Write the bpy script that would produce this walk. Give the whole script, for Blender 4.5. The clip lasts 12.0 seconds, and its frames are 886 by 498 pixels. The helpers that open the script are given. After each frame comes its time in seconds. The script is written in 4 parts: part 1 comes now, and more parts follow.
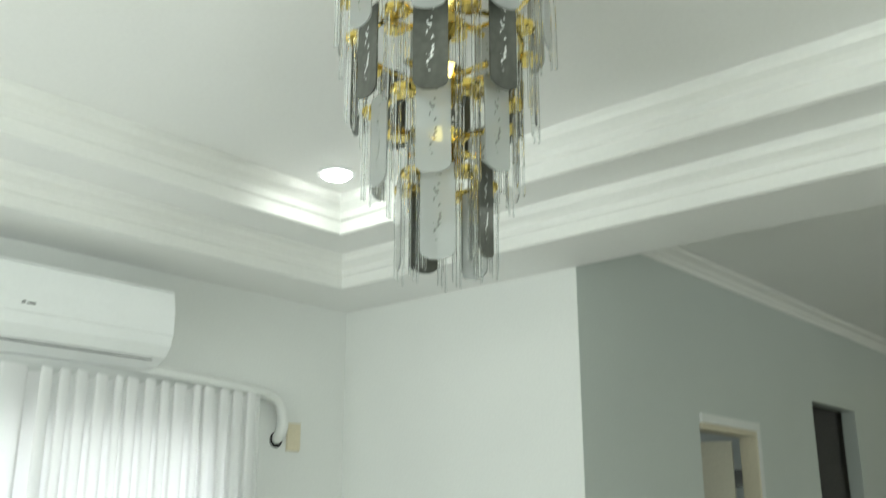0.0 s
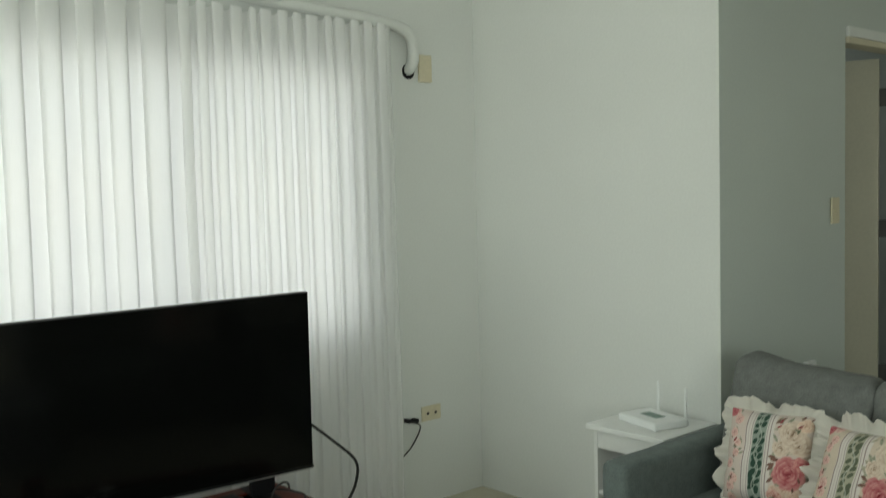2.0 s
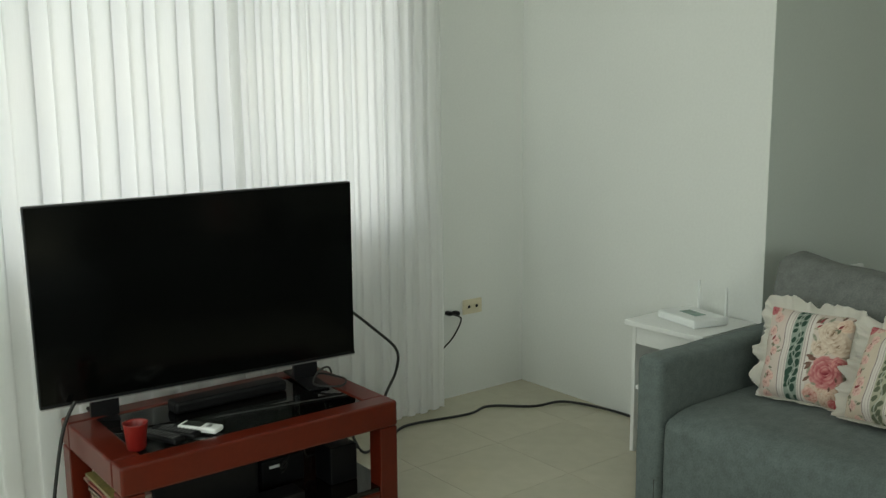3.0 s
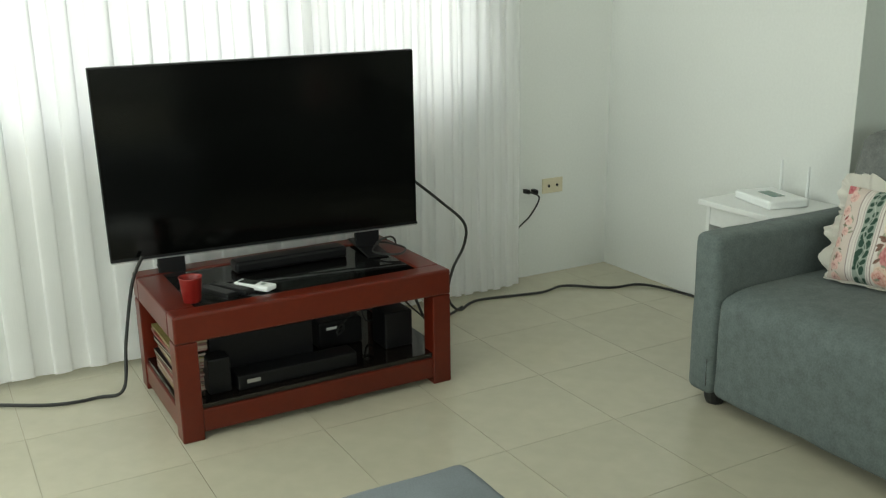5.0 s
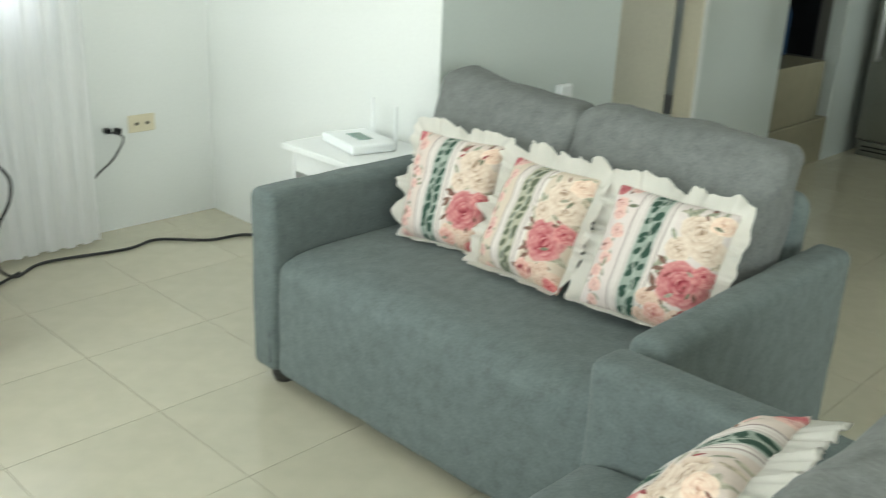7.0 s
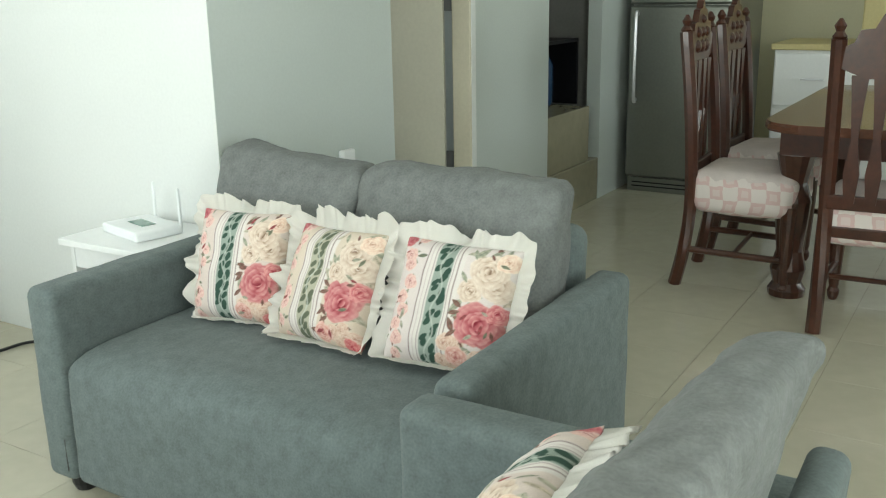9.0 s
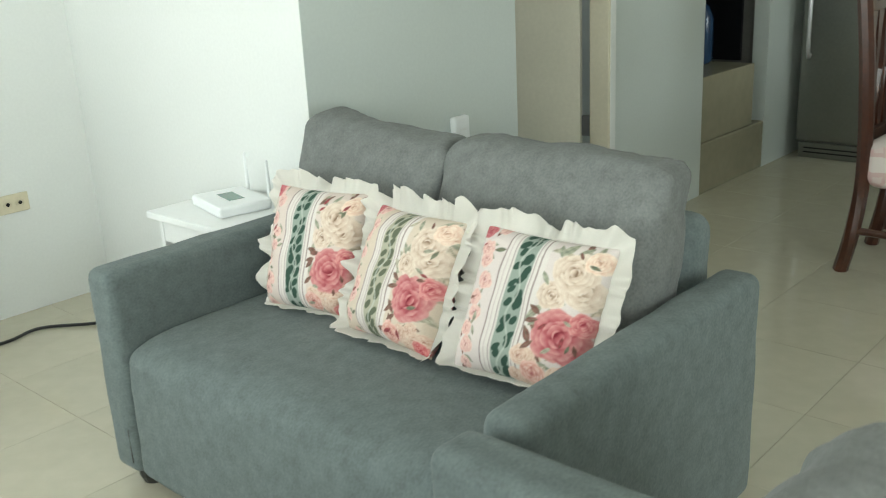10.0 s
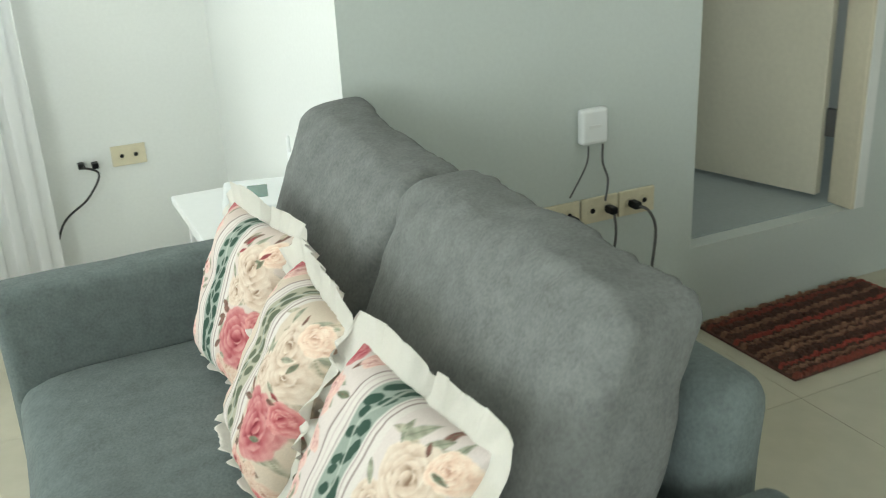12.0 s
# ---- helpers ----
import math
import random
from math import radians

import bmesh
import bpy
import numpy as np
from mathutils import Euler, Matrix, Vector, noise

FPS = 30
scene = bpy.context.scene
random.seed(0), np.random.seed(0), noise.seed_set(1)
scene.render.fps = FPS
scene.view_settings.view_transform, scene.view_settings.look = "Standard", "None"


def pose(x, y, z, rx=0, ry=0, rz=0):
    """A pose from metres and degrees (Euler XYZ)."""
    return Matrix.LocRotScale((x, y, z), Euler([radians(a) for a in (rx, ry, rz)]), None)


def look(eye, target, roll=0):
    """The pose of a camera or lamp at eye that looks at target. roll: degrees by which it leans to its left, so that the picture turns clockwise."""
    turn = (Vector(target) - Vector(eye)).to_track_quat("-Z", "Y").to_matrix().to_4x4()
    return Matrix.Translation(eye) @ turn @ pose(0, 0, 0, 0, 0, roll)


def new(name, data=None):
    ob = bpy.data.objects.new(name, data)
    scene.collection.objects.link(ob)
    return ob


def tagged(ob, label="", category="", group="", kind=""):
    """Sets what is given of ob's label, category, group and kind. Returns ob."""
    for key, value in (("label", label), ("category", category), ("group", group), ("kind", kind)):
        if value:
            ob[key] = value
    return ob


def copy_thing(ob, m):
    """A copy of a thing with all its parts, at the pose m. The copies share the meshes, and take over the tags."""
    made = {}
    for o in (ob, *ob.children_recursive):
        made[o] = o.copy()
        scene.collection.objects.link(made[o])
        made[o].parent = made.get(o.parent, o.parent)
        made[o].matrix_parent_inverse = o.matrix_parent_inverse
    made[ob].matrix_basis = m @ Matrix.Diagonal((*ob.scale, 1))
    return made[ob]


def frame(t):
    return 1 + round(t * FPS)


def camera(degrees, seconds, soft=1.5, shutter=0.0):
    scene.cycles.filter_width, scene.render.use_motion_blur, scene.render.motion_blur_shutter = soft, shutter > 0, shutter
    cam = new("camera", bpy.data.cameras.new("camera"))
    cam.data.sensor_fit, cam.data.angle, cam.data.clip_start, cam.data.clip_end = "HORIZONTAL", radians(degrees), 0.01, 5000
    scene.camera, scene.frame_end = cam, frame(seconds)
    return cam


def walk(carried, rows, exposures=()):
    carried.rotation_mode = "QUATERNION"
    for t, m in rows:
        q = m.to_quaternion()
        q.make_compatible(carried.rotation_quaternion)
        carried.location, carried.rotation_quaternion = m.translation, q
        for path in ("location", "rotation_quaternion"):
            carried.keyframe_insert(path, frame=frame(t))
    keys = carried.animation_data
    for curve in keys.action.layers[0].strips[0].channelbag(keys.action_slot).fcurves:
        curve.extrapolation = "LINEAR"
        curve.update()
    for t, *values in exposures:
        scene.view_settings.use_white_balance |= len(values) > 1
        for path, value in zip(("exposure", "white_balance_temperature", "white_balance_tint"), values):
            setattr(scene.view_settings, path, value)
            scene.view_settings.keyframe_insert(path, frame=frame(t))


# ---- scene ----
cam = camera(50.2, 12.0, soft=1.1, shutter=0.4)
PATH = [
    (0, (-3.244, -3.472, 1.692), (-1.795, -2.212, 2.252), -0.0),
    (0.5, (-3.232, -3.492, 1.655), (-1.82, -2.115, 1.985), -0.2),
    (1, (-3.233, -3.469, 1.582), (-1.855, -2.029, 1.742), -0.8),
    (1.5, (-3.239, -3.457, 1.527), (-1.891, -1.98, 1.558), -1.2),
    (2, (-3.237, -3.462, 1.511), (-1.928, -1.955, 1.386), -1.4),
    (2.5, (-3.232, -3.472, 1.498), (-1.969, -1.942, 1.246), -1.2),
    (3, (-3.22, -3.482, 1.475), (-2.008, -1.925, 1.146), -0.5),
    (3.3, (-3.199, -3.486, 1.452), (-2.042, -1.893, 1.099), 0.0),
    (3.5, (-3.181, -3.492, 1.436), (-2.082, -1.859, 1.086), 0.1),
    (3.7, (-3.163, -3.504, 1.422), (-2.103, -1.847, 1.061), -0.4),
    (5.3, (-2.902, -3.657, 1.376), (-1.992, -1.967, 0.814), -1.6),
    (5.5, (-2.839, -3.661, 1.374), (-1.944, -1.96, 0.823), -2.4),
    (6, (-2.625, -3.558, 1.363), (-1.518, -1.985, 0.814), 0.0),
    (6.5, (-2.348, -3.575, 1.344), (-1.143, -2.109, 0.713), 2.2),
    (7, (-2.255, -3.567, 1.358), (-0.89, -2.279, 0.667), 2.7),
    (7.5, (-2.398, -3.58, 1.378), (-0.816, -2.512, 0.779), 1.9),
    (7.7, (-2.396, -3.586, 1.377), (-0.773, -2.579, 0.785), 1.6),
    (9.3, (-2.153, -3.607, 1.319), (-0.515, -2.593, 0.78), -1.5),
    (9.5, (-2.078, -3.607, 1.313), (-0.51, -2.513, 0.726), -2.1),
    (10, (-1.833, -3.578, 1.306), (-0.428, -2.295, 0.69), -2.9),
    (10.5, (-1.52, -3.58, 1.316), (-0.182, -2.244, 0.665), -4.2),
    (11, (-1.215, -3.61, 1.317), (-0.039, -2.142, 0.639), -3.8),
    (11.5, (-0.939, -3.491, 1.313), (0.044, -1.904, 0.596), -2.8),
    (12, (-0.696, -3.415, 1.293), (0.078, -1.722, 0.563), -3.0),
]
EXPOSURES = [(0.0, -0.50, 6450, 0), (0.5, -0.72, 6550, 0), (1.5, -1.02, 6750, -1), (3.7, -1.00, 6800, -2), (5.3, -0.38, 6750, -1), (6.5, 0.08, 6550, 2), (7.5, 0.33, 6400, 2), (9.5, 0.28, 6400, 2), (10.5, 0.28, 6450, 2), (12.0, 0.31, 6450, 2)]
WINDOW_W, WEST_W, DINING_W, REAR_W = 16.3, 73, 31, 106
walk(cam, [(t, look(eye, goal, roll)) for t, eye, goal, roll in PATH], EXPOSURES)

# ---- daylight ----
world = bpy.data.worlds.new("sky")
scene.world = world
world.use_nodes = True
sky = world.node_tree.nodes.new("ShaderNodeTexSky")
sky.sky_type, sky.sun_disc = "NISHITA", False
sky.sun_elevation, sky.sun_rotation = radians(50), radians(40)
world.node_tree.links.new(sky.outputs[0], world.node_tree.nodes["Background"].inputs[0])
world.node_tree.nodes["Background"].inputs[1].default_value = 0.12


def lamp(name, kind, m, energy, colour, size=1.0, size_y=None, spread=0):
    data = bpy.data.lights.new(name, kind)
    data.energy, data.color = energy, colour
    if kind == "AREA":
        data.shape, data.size, data.size_y = "RECTANGLE", size, size_y or size
    if spread:
        data.spread = radians(spread)
    if kind == "SUN":
        data.angle = size
    ob = new(name, data)
    ob.matrix_world = m
    return ob


lamp("sun", "SUN", pose(0, 0, 0, 40, 0, 150), 1.0, (1.0, 0.95, 0.88), radians(10))
lamp("window_daylight", "AREA", pose(-2.03, 0.13, 1.47, -90, 0, 0), WINDOW_W, (0.985, 0.965, 1.0), 2.48, 1.15, 105)
lamp("west_window_daylight", "AREA", pose(-4.52, -1.5, 1.5, 90, 0, -90), WEST_W, (0.97, 1.0, 0.97), 2.4, 1.5)
# added fill from an unseen opening, brightens the walls that face south
lamp("rear_added_fill", "AREA", pose(-3.3, -6.07, 1.5, 90, 0, 0), REAR_W, (0.97, 1.0, 0.98), 1.8, 1.4)
# unseen fill lamp added to brighten the door leaf and raised floor
lamp("bathroom_added_fill", "AREA", pose(1.2, 0.42, 1.9, -90, 0, 0), 3.5, (0.95, 1.0, 1.0), 0.5, 0.4)
# unseen source added to light the dining side evenly
lamp("dining_added_fill", "AREA", pose(3.4, -6.07, 1.65, 90, 0, 0), DINING_W, (0.96, 1.0, 0.98), 1.6, 1.2)


# ---- materials ----
def material(name, colour, rough=0.5, metal=0.0, vary=0.06, scale=6.0, bump=0.0, bump_scale=60.0, coat=0.0, second=None, per_object=0.0):
    """A painted, woven or moulded surface: colour broken at two scales, fine relief."""
    m = bpy.data.materials.new(name)
    m.use_nodes = True
    n, l = m.node_tree.nodes, m.node_tree.links
    b = n["Principled BSDF"]
    co = n.new("ShaderNodeTexCoord")
    big = n.new("ShaderNodeTexNoise")
    big.inputs["Scale"].default_value, big.inputs["Detail"].default_value = scale, 4
    small = n.new("ShaderNodeTexNoise")
    small.inputs["Scale"].default_value, small.inputs["Detail"].default_value = bump_scale, 3
    l.new(co.outputs["Object"], big.inputs["Vector"])
    l.new(co.outputs["Object"], small.inputs["Vector"])
    add = n.new("ShaderNodeMath")
    add.operation = "ADD"
    l.new(big.outputs[0], add.inputs[0])
    l.new(small.outputs[0], add.inputs[1])
    ramp = n.new("ShaderNodeMapRange")
    ramp.inputs["From Min"].default_value, ramp.inputs["From Max"].default_value = 0.6, 1.4
    if per_object:
        info = n.new("ShaderNodeObjectInfo")
        mul = n.new("ShaderNodeMath")
        mul.operation = "MULTIPLY_ADD"
        mul.inputs[1].default_value, mul.inputs[2].default_value = per_object, -per_object / 2
        l.new(info.outputs["Random"], mul.inputs[0])
        more = n.new("ShaderNodeMath")
        more.operation = "ADD"
        l.new(add.outputs[0], more.inputs[0])
        l.new(mul.outputs[0], more.inputs[1])
        add = more
    l.new(add.outputs[0], ramp.inputs["Value"])
    mix = n.new("ShaderNodeMix")
    mix.data_type = "RGBA"
    dark = second or tuple(c * (1 - 2 * vary) for c in colour)
    light = colour if second else tuple(min(1, c * (1 + vary)) for c in colour)
    mix.inputs["A"].default_value, mix.inputs["B"].default_value = (*dark, 1), (*light, 1)
    l.new(ramp.outputs[0], mix.inputs["Factor"])
    l.new(mix.outputs["Result"], b.inputs["Base Color"])
    b.inputs["Roughness"].default_value, b.inputs["Metallic"].default_value = rough, metal
    b.inputs["Coat Weight"].default_value = coat
    if bump:
        bp = n.new("ShaderNodeBump")
        bp.inputs["Strength"].default_value, bp.inputs["Distance"].default_value = bump, 0.002
        l.new(small.outputs[0], bp.inputs["Height"])
        l.new(bp.outputs[0], b.inputs["Normal"])
    return m


def glass(name, colour, rough=0.0, weight=1.0):
    m = bpy.data.materials.new(name)
    m.use_nodes = True
    b = m.node_tree.nodes["Principled BSDF"]
    b.inputs["Base Color"].default_value = (*colour, 1)
    b.inputs["Roughness"].default_value, b.inputs["Transmission Weight"].default_value = rough, weight
    b.inputs["IOR"].default_value = 1.45
    return m


def glow(name, colour, strength):
    m = bpy.data.materials.new(name)
    m.use_nodes = True
    b = m.node_tree.nodes["Principled BSDF"]
    b.inputs["Base Color"].default_value = (*colour, 1)
    b.inputs["Emission Color"].default_value, b.inputs["Emission Strength"].default_value = (*colour, 1), strength
    return m


def sheer(name):
    """Thin white voile: part of the light goes through, part is scattered."""
    m = bpy.data.materials.new(name)
    m.use_nodes = True
    n, l = m.node_tree.nodes, m.node_tree.links
    n.remove(n["Principled BSDF"])
    out = n["Material Output"]
    diff, trans, clear = n.new("ShaderNodeBsdfDiffuse"), n.new("ShaderNodeBsdfTranslucent"), n.new("ShaderNodeBsdfTransparent")
    diff.inputs[0].default_value = trans.inputs[0].default_value = (0.94, 0.94, 0.94, 1)
    co, w = n.new("ShaderNodeTexCoord"), n.new("ShaderNodeTexNoise")
    sc = n.new("ShaderNodeMapping")
    sc.inputs["Scale"].default_value = (60, 60, 2)
    w.inputs["Scale"].default_value = 8
    l.new(co.outputs["Object"], sc.inputs[0])
    l.new(sc.outputs[0], w.inputs["Vector"])
    fac = n.new("ShaderNodeMapRange")
    fac.inputs["To Min"].default_value, fac.inputs["To Max"].default_value = 0.02, 0.08
    l.new(w.outputs[0], fac.inputs["Value"])
    a, b = n.new("ShaderNodeMixShader"), n.new("ShaderNodeMixShader")
    a.inputs[0].default_value = 0.55
    l.new(diff.outputs[0], a.inputs[1])
    l.new(trans.outputs[0], a.inputs[2])
    l.new(fac.outputs[0], b.inputs[0])
    l.new(a.outputs[0], b.inputs[1])
    l.new(clear.outputs[0], b.inputs[2])
    l.new(b.outputs[0], out.inputs[0])
    return m


def floral(name):
    """Printed chintz: the colours of the print lie on the cloth itself, broken by the weave."""
    m = bpy.data.materials.new(name)
    m.use_nodes = True
    n, l = m.node_tree.nodes, m.node_tree.links
    b = n["Principled BSDF"]
    b.inputs["Roughness"].default_value = 0.85
    b.inputs["Specular IOR Level"].default_value = 0.25
    dye, co, weave, tone, mix, bp = (n.new("ShaderNode" + k) for k in ("Attribute", "TexCoord", "TexNoise", "MapRange", "Mix", "Bump"))
    dye.attribute_name = "dye"
    weave.inputs["Scale"].default_value, weave.inputs["Detail"].default_value = 420, 2
    l.new(co.outputs["Object"], weave.inputs["Vector"])
    tone.inputs["To Min"].default_value, tone.inputs["To Max"].default_value = 0.86, 1.08
    l.new(weave.outputs[0], tone.inputs["Value"])
    mix.data_type, mix.blend_type = "RGBA", "MULTIPLY"
    mix.inputs["Factor"].default_value = 1.0
    l.new(dye.outputs["Color"], mix.inputs["A"])
    l.new(tone.outputs[0], mix.inputs["B"])
    l.new(mix.outputs["Result"], b.inputs["Base Color"])
    bp.inputs["Strength"].default_value, bp.inputs["Distance"].default_value = 0.2, 0.001
    l.new(weave.outputs[0], bp.inputs["Height"])
    l.new(bp.outputs[0], b.inputs["Normal"])
    return m


def checked(name):
    """Seat cover: worn greyish top, skirt of soft pink and white squares, each with a paler core."""
    m = material(name, (0.62, 0.54, 0.51), 0.85, vary=0.10, scale=14, bump=0.3, bump_scale=400)
    n, l = m.node_tree.nodes, m.node_tree.links
    base = n["Principled BSDF"].inputs["Base Color"]
    plain = base.links[0].from_socket

    def op(kind, a, b):
        q = n.new("ShaderNodeMath")
        q.operation = kind
        for k, v in enumerate((a, b)):
            if isinstance(v, (int, float)):
                q.inputs[k].default_value = v
            else:
                l.new(v, q.inputs[k])
        return q.outputs[0]

    def mixed(fac, a, b):
        q = n.new("ShaderNodeMix")
        q.data_type = "RGBA"
        l.new(fac, q.inputs["Factor"])
        for key, v in (("A", a), ("B", b)):
            if isinstance(v, tuple):
                q.inputs[key].default_value = (*v, 1)
            else:
                l.new(v, q.inputs[key])
        return q.outputs["Result"]

    co, sep = n.new("ShaderNodeTexCoord"), n.new("ShaderNodeSeparateXYZ")
    soft = n.new("ShaderNodeTexNoise")
    soft.inputs["Scale"].default_value = 25
    l.new(co.outputs["Object"], sep.inputs[0])
    l.new(co.outputs["Object"], soft.inputs["Vector"])
    wob = op("MULTIPLY", op("SUBTRACT", soft.outputs[0], 0.5), 0.35)
    u = op("ADD", op("MULTIPLY", op("ADD", sep.outputs[0], sep.outputs[1]), 17.0), wob)
    v = op("ADD", op("MULTIPLY", sep.outputs[2], 17.0), wob)
    odd = op("GREATER_THAN", op("PINGPONG", op("ADD", op("FLOOR", u, 0), op("FLOOR", v, 0)), 1.0), 0.5)
    core = op("MULTIPLY", op("LESS_THAN", op("ABSOLUTE", op("SUBTRACT", op("FRACT", u, 0), 0.5), 0), 0.26),
              op("LESS_THAN", op("ABSOLUTE", op("SUBTRACT", op("FRACT", v, 0), 0.5), 0), 0.26))
    square = mixed(odd, (0.70, 0.63, 0.59), mixed(core, (0.62, 0.44, 0.42), (0.66, 0.54, 0.51)))
    skirt = op("LESS_THAN", op("ADD", sep.outputs[2], op("MULTIPLY", wob, 0.15)), 0.50)
    l.new(mixed(skirt, plain, square), base)
    return m


M_WALL = material("white_wall_paint", (0.74, 0.755, 0.735), 0.55, vary=0.025, scale=1.3, bump=0.12, bump_scale=90)
# same paint as M_WALL; the shade on this wall is put into the colour
M_GREEN = material("shaded_wall_grey_green", (0.545, 0.59, 0.565), 0.35, vary=0.03, scale=1.3, bump=0.12, bump_scale=90)
M_CEIL = material("ceiling_paint", (0.86, 0.865, 0.85), 0.6, vary=0.02, scale=1.0, bump=0.08, bump_scale=70)
M_MOULD = material("moulding_paint", (0.82, 0.825, 0.80), 0.4, vary=0.02, scale=2.0)
M_TILE = material("beige_floor_tile", (0.52, 0.49, 0.385), 0.09, vary=0.045, scale=2.2, bump_scale=14, per_object=0.15)
M_GROUT = material("tile_grout", (0.43, 0.395, 0.30), 0.9, scale=1.7, bump_scale=9, second=(0.17, 0.14, 0.10))
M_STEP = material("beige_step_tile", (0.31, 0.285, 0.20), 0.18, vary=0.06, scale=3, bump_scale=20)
M_BATH = material("bathroom_floor", (0.36, 0.41, 0.42), 0.3, vary=0.06, scale=4)
M_SHEER = sheer("white_voile")
M_FABRIC = material("grey_sofa_fabric", (0.140, 0.170, 0.167), 0.95, vary=0.16, scale=30, bump=0.5, bump_scale=170)
M_FABRIC_BACK = material("warm_grey_sofa_fabric", (0.165, 0.174, 0.168), 0.95, vary=0.17, scale=30, bump=0.5, bump_scale=170)
for m in (M_FABRIC, M_FABRIC_BACK):
    m.node_tree.nodes["Principled BSDF"].inputs["Sheen Weight"].default_value = 0.05
M_FABRIC_BLUE = material("blue_grey_fabric", (0.19, 0.215, 0.24), 0.95, vary=0.10, scale=9, bump=0.5, bump_scale=300)
M_FOOT = material("black_plastic_foot", (0.02, 0.02, 0.02), 0.4)
M_FLORAL = floral("floral_chintz")
M_FRILL = material("cream_frill_cotton", (0.93, 0.90, 0.84), 0.85, vary=0.02, scale=12, bump=0.3, bump_scale=300)
M_RED = material("red_stained_wood", (0.112, 0.013, 0.0045), 0.30, vary=0.2, scale=7, bump_scale=45, coat=0.14, second=(0.085, 0.009, 0.0035))
M_RED.node_tree.nodes["Principled BSDF"].inputs["Specular IOR Level"].default_value = 0.32
M_DARKWOOD = material("dark_carved_wood", (0.075, 0.022, 0.010), 0.32, vary=0.2, scale=9, bump_scale=50, coat=0.3, second=(0.035, 0.011, 0.006))
M_TABLE = material("brown_table_top", (0.13, 0.048, 0.024), 0.25, vary=0.15, scale=6, bump_scale=40, coat=0.3)
M_BLACKGLASS = material("black_screen", (0.002, 0.0022, 0.002), 0.12, vary=0.1, scale=4)
M_BLACKGLASS.node_tree.nodes["Principled BSDF"].inputs["Specular IOR Level"].default_value = 0.22
M_SMOKED = glass("smoked_glass_top", (0.10, 0.11, 0.11))
M_BLACK = material("black_plastic", (0.006, 0.006, 0.007), 0.4, vary=0.2, scale=12)
M_BLACK.node_tree.nodes["Principled BSDF"].inputs["Specular IOR Level"].default_value = 0.25
M_SILVER = material("silver_trim", (0.55, 0.55, 0.56), 0.3, metal=0.9)
M_STEEL = material("brushed_steel", (0.21, 0.215, 0.19), 0.32, metal=0.85, vary=0.05, scale=3)
M_WHITE = material("white_lacquer", (0.80, 0.81, 0.80), 0.3, vary=0.02, scale=4)
M_WHITEP = material("white_plastic", (0.82, 0.84, 0.84), 0.35, vary=0.015, scale=6)
M_CREAM = material("cream_door_paint", (0.61, 0.56, 0.43), 0.4, vary=0.05, scale=3)
M_DOOR = material("pale_door_paint", (0.68, 0.645, 0.53), 0.4, vary=0.04, scale=3)
M_IVORY = material("ivory_plastic", (0.66, 0.60, 0.44), 0.4, vary=0.04, scale=15)
M_REDCUP = material("red_plastic_cup", (0.20, 0.010, 0.008), 0.4)
M_GREYKEY = material("grey_rubber_key", (0.10, 0.10, 0.10), 0.6)
M_LCD_DARK = material("dark_display", (0.05, 0.055, 0.05), 0.2)
M_GOLD = material("polished_gold", (0.86, 0.66, 0.19), 0.12, metal=1.0, vary=0.08, scale=20)
M_SMOKE = glass("smoky_glass", (0.62, 0.64, 0.63), 0.02, 0.55)
M_SMOKEDARK = material("dark_smoky_glass", (0.11, 0.115, 0.10), 0.06, metal=0.2, vary=0.2, scale=12)


def etched(m, colour):
    """Fine etched sprigs down the middle of a glass plate."""
    n, l = m.node_tree.nodes, m.node_tree.links
    base = n["Principled BSDF"].inputs["Base Color"]
    co, sep, spots = n.new("ShaderNodeTexCoord"), n.new("ShaderNodeSeparateXYZ"), n.new("ShaderNodeTexNoise")
    spots.inputs["Scale"].default_value, spots.inputs["Detail"].default_value = 85, 2
    l.new(co.outputs["Object"], sep.inputs[0])
    l.new(co.outputs["Object"], spots.inputs["Vector"])

    def op(kind, a, b):
        q = n.new("ShaderNodeMath")
        q.operation = kind
        for k, v in enumerate((a, b)):
            if isinstance(v, (int, float)):
                q.inputs[k].default_value = v
            else:
                l.new(v, q.inputs[k])
        return q.outputs[0]

    near = op("LESS_THAN", op("ABSOLUTE", sep.outputs[0], 0), 0.009)
    tall = op("LESS_THAN", op("ABSOLUTE", op("ADD", sep.outputs[2], 0.10), 0), 0.075)
    fac = op("MULTIPLY", op("MULTIPLY", near, tall), op("GREATER_THAN", spots.outputs[0], 0.59))
    mix = n.new("ShaderNodeMix")
    mix.data_type = "RGBA"
    l.new(fac, mix.inputs["Factor"])
    if base.links:
        l.new(base.links[0].from_socket, mix.inputs["A"])
    else:
        mix.inputs["A"].default_value = base.default_value
    mix.inputs["B"].default_value = (*colour, 1)
    l.new(mix.outputs["Result"], base)


etched(M_SMOKEDARK, (0.8, 0.82, 0.8))
etched(M_SMOKE, (0.30, 0.31, 0.30))
M_CLEAR = glass("clear_rod_glass", (0.95, 0.97, 0.97))
M_CABLE = material("black_cable", (0.015, 0.015, 0.015), 0.5)
M_CHECK = checked("pink_checked_cover")
M_MAT = material("red_mat_yarn", (0.34, 0.055, 0.04), 0.95, vary=0.2, scale=5, bump=0.5, bump_scale=90, second=(0.16, 0.05, 0.032), per_object=0.5)
M_MATTAN = material("tan_mat_yarn", (0.26, 0.13, 0.08), 0.95, vary=0.2, scale=30)
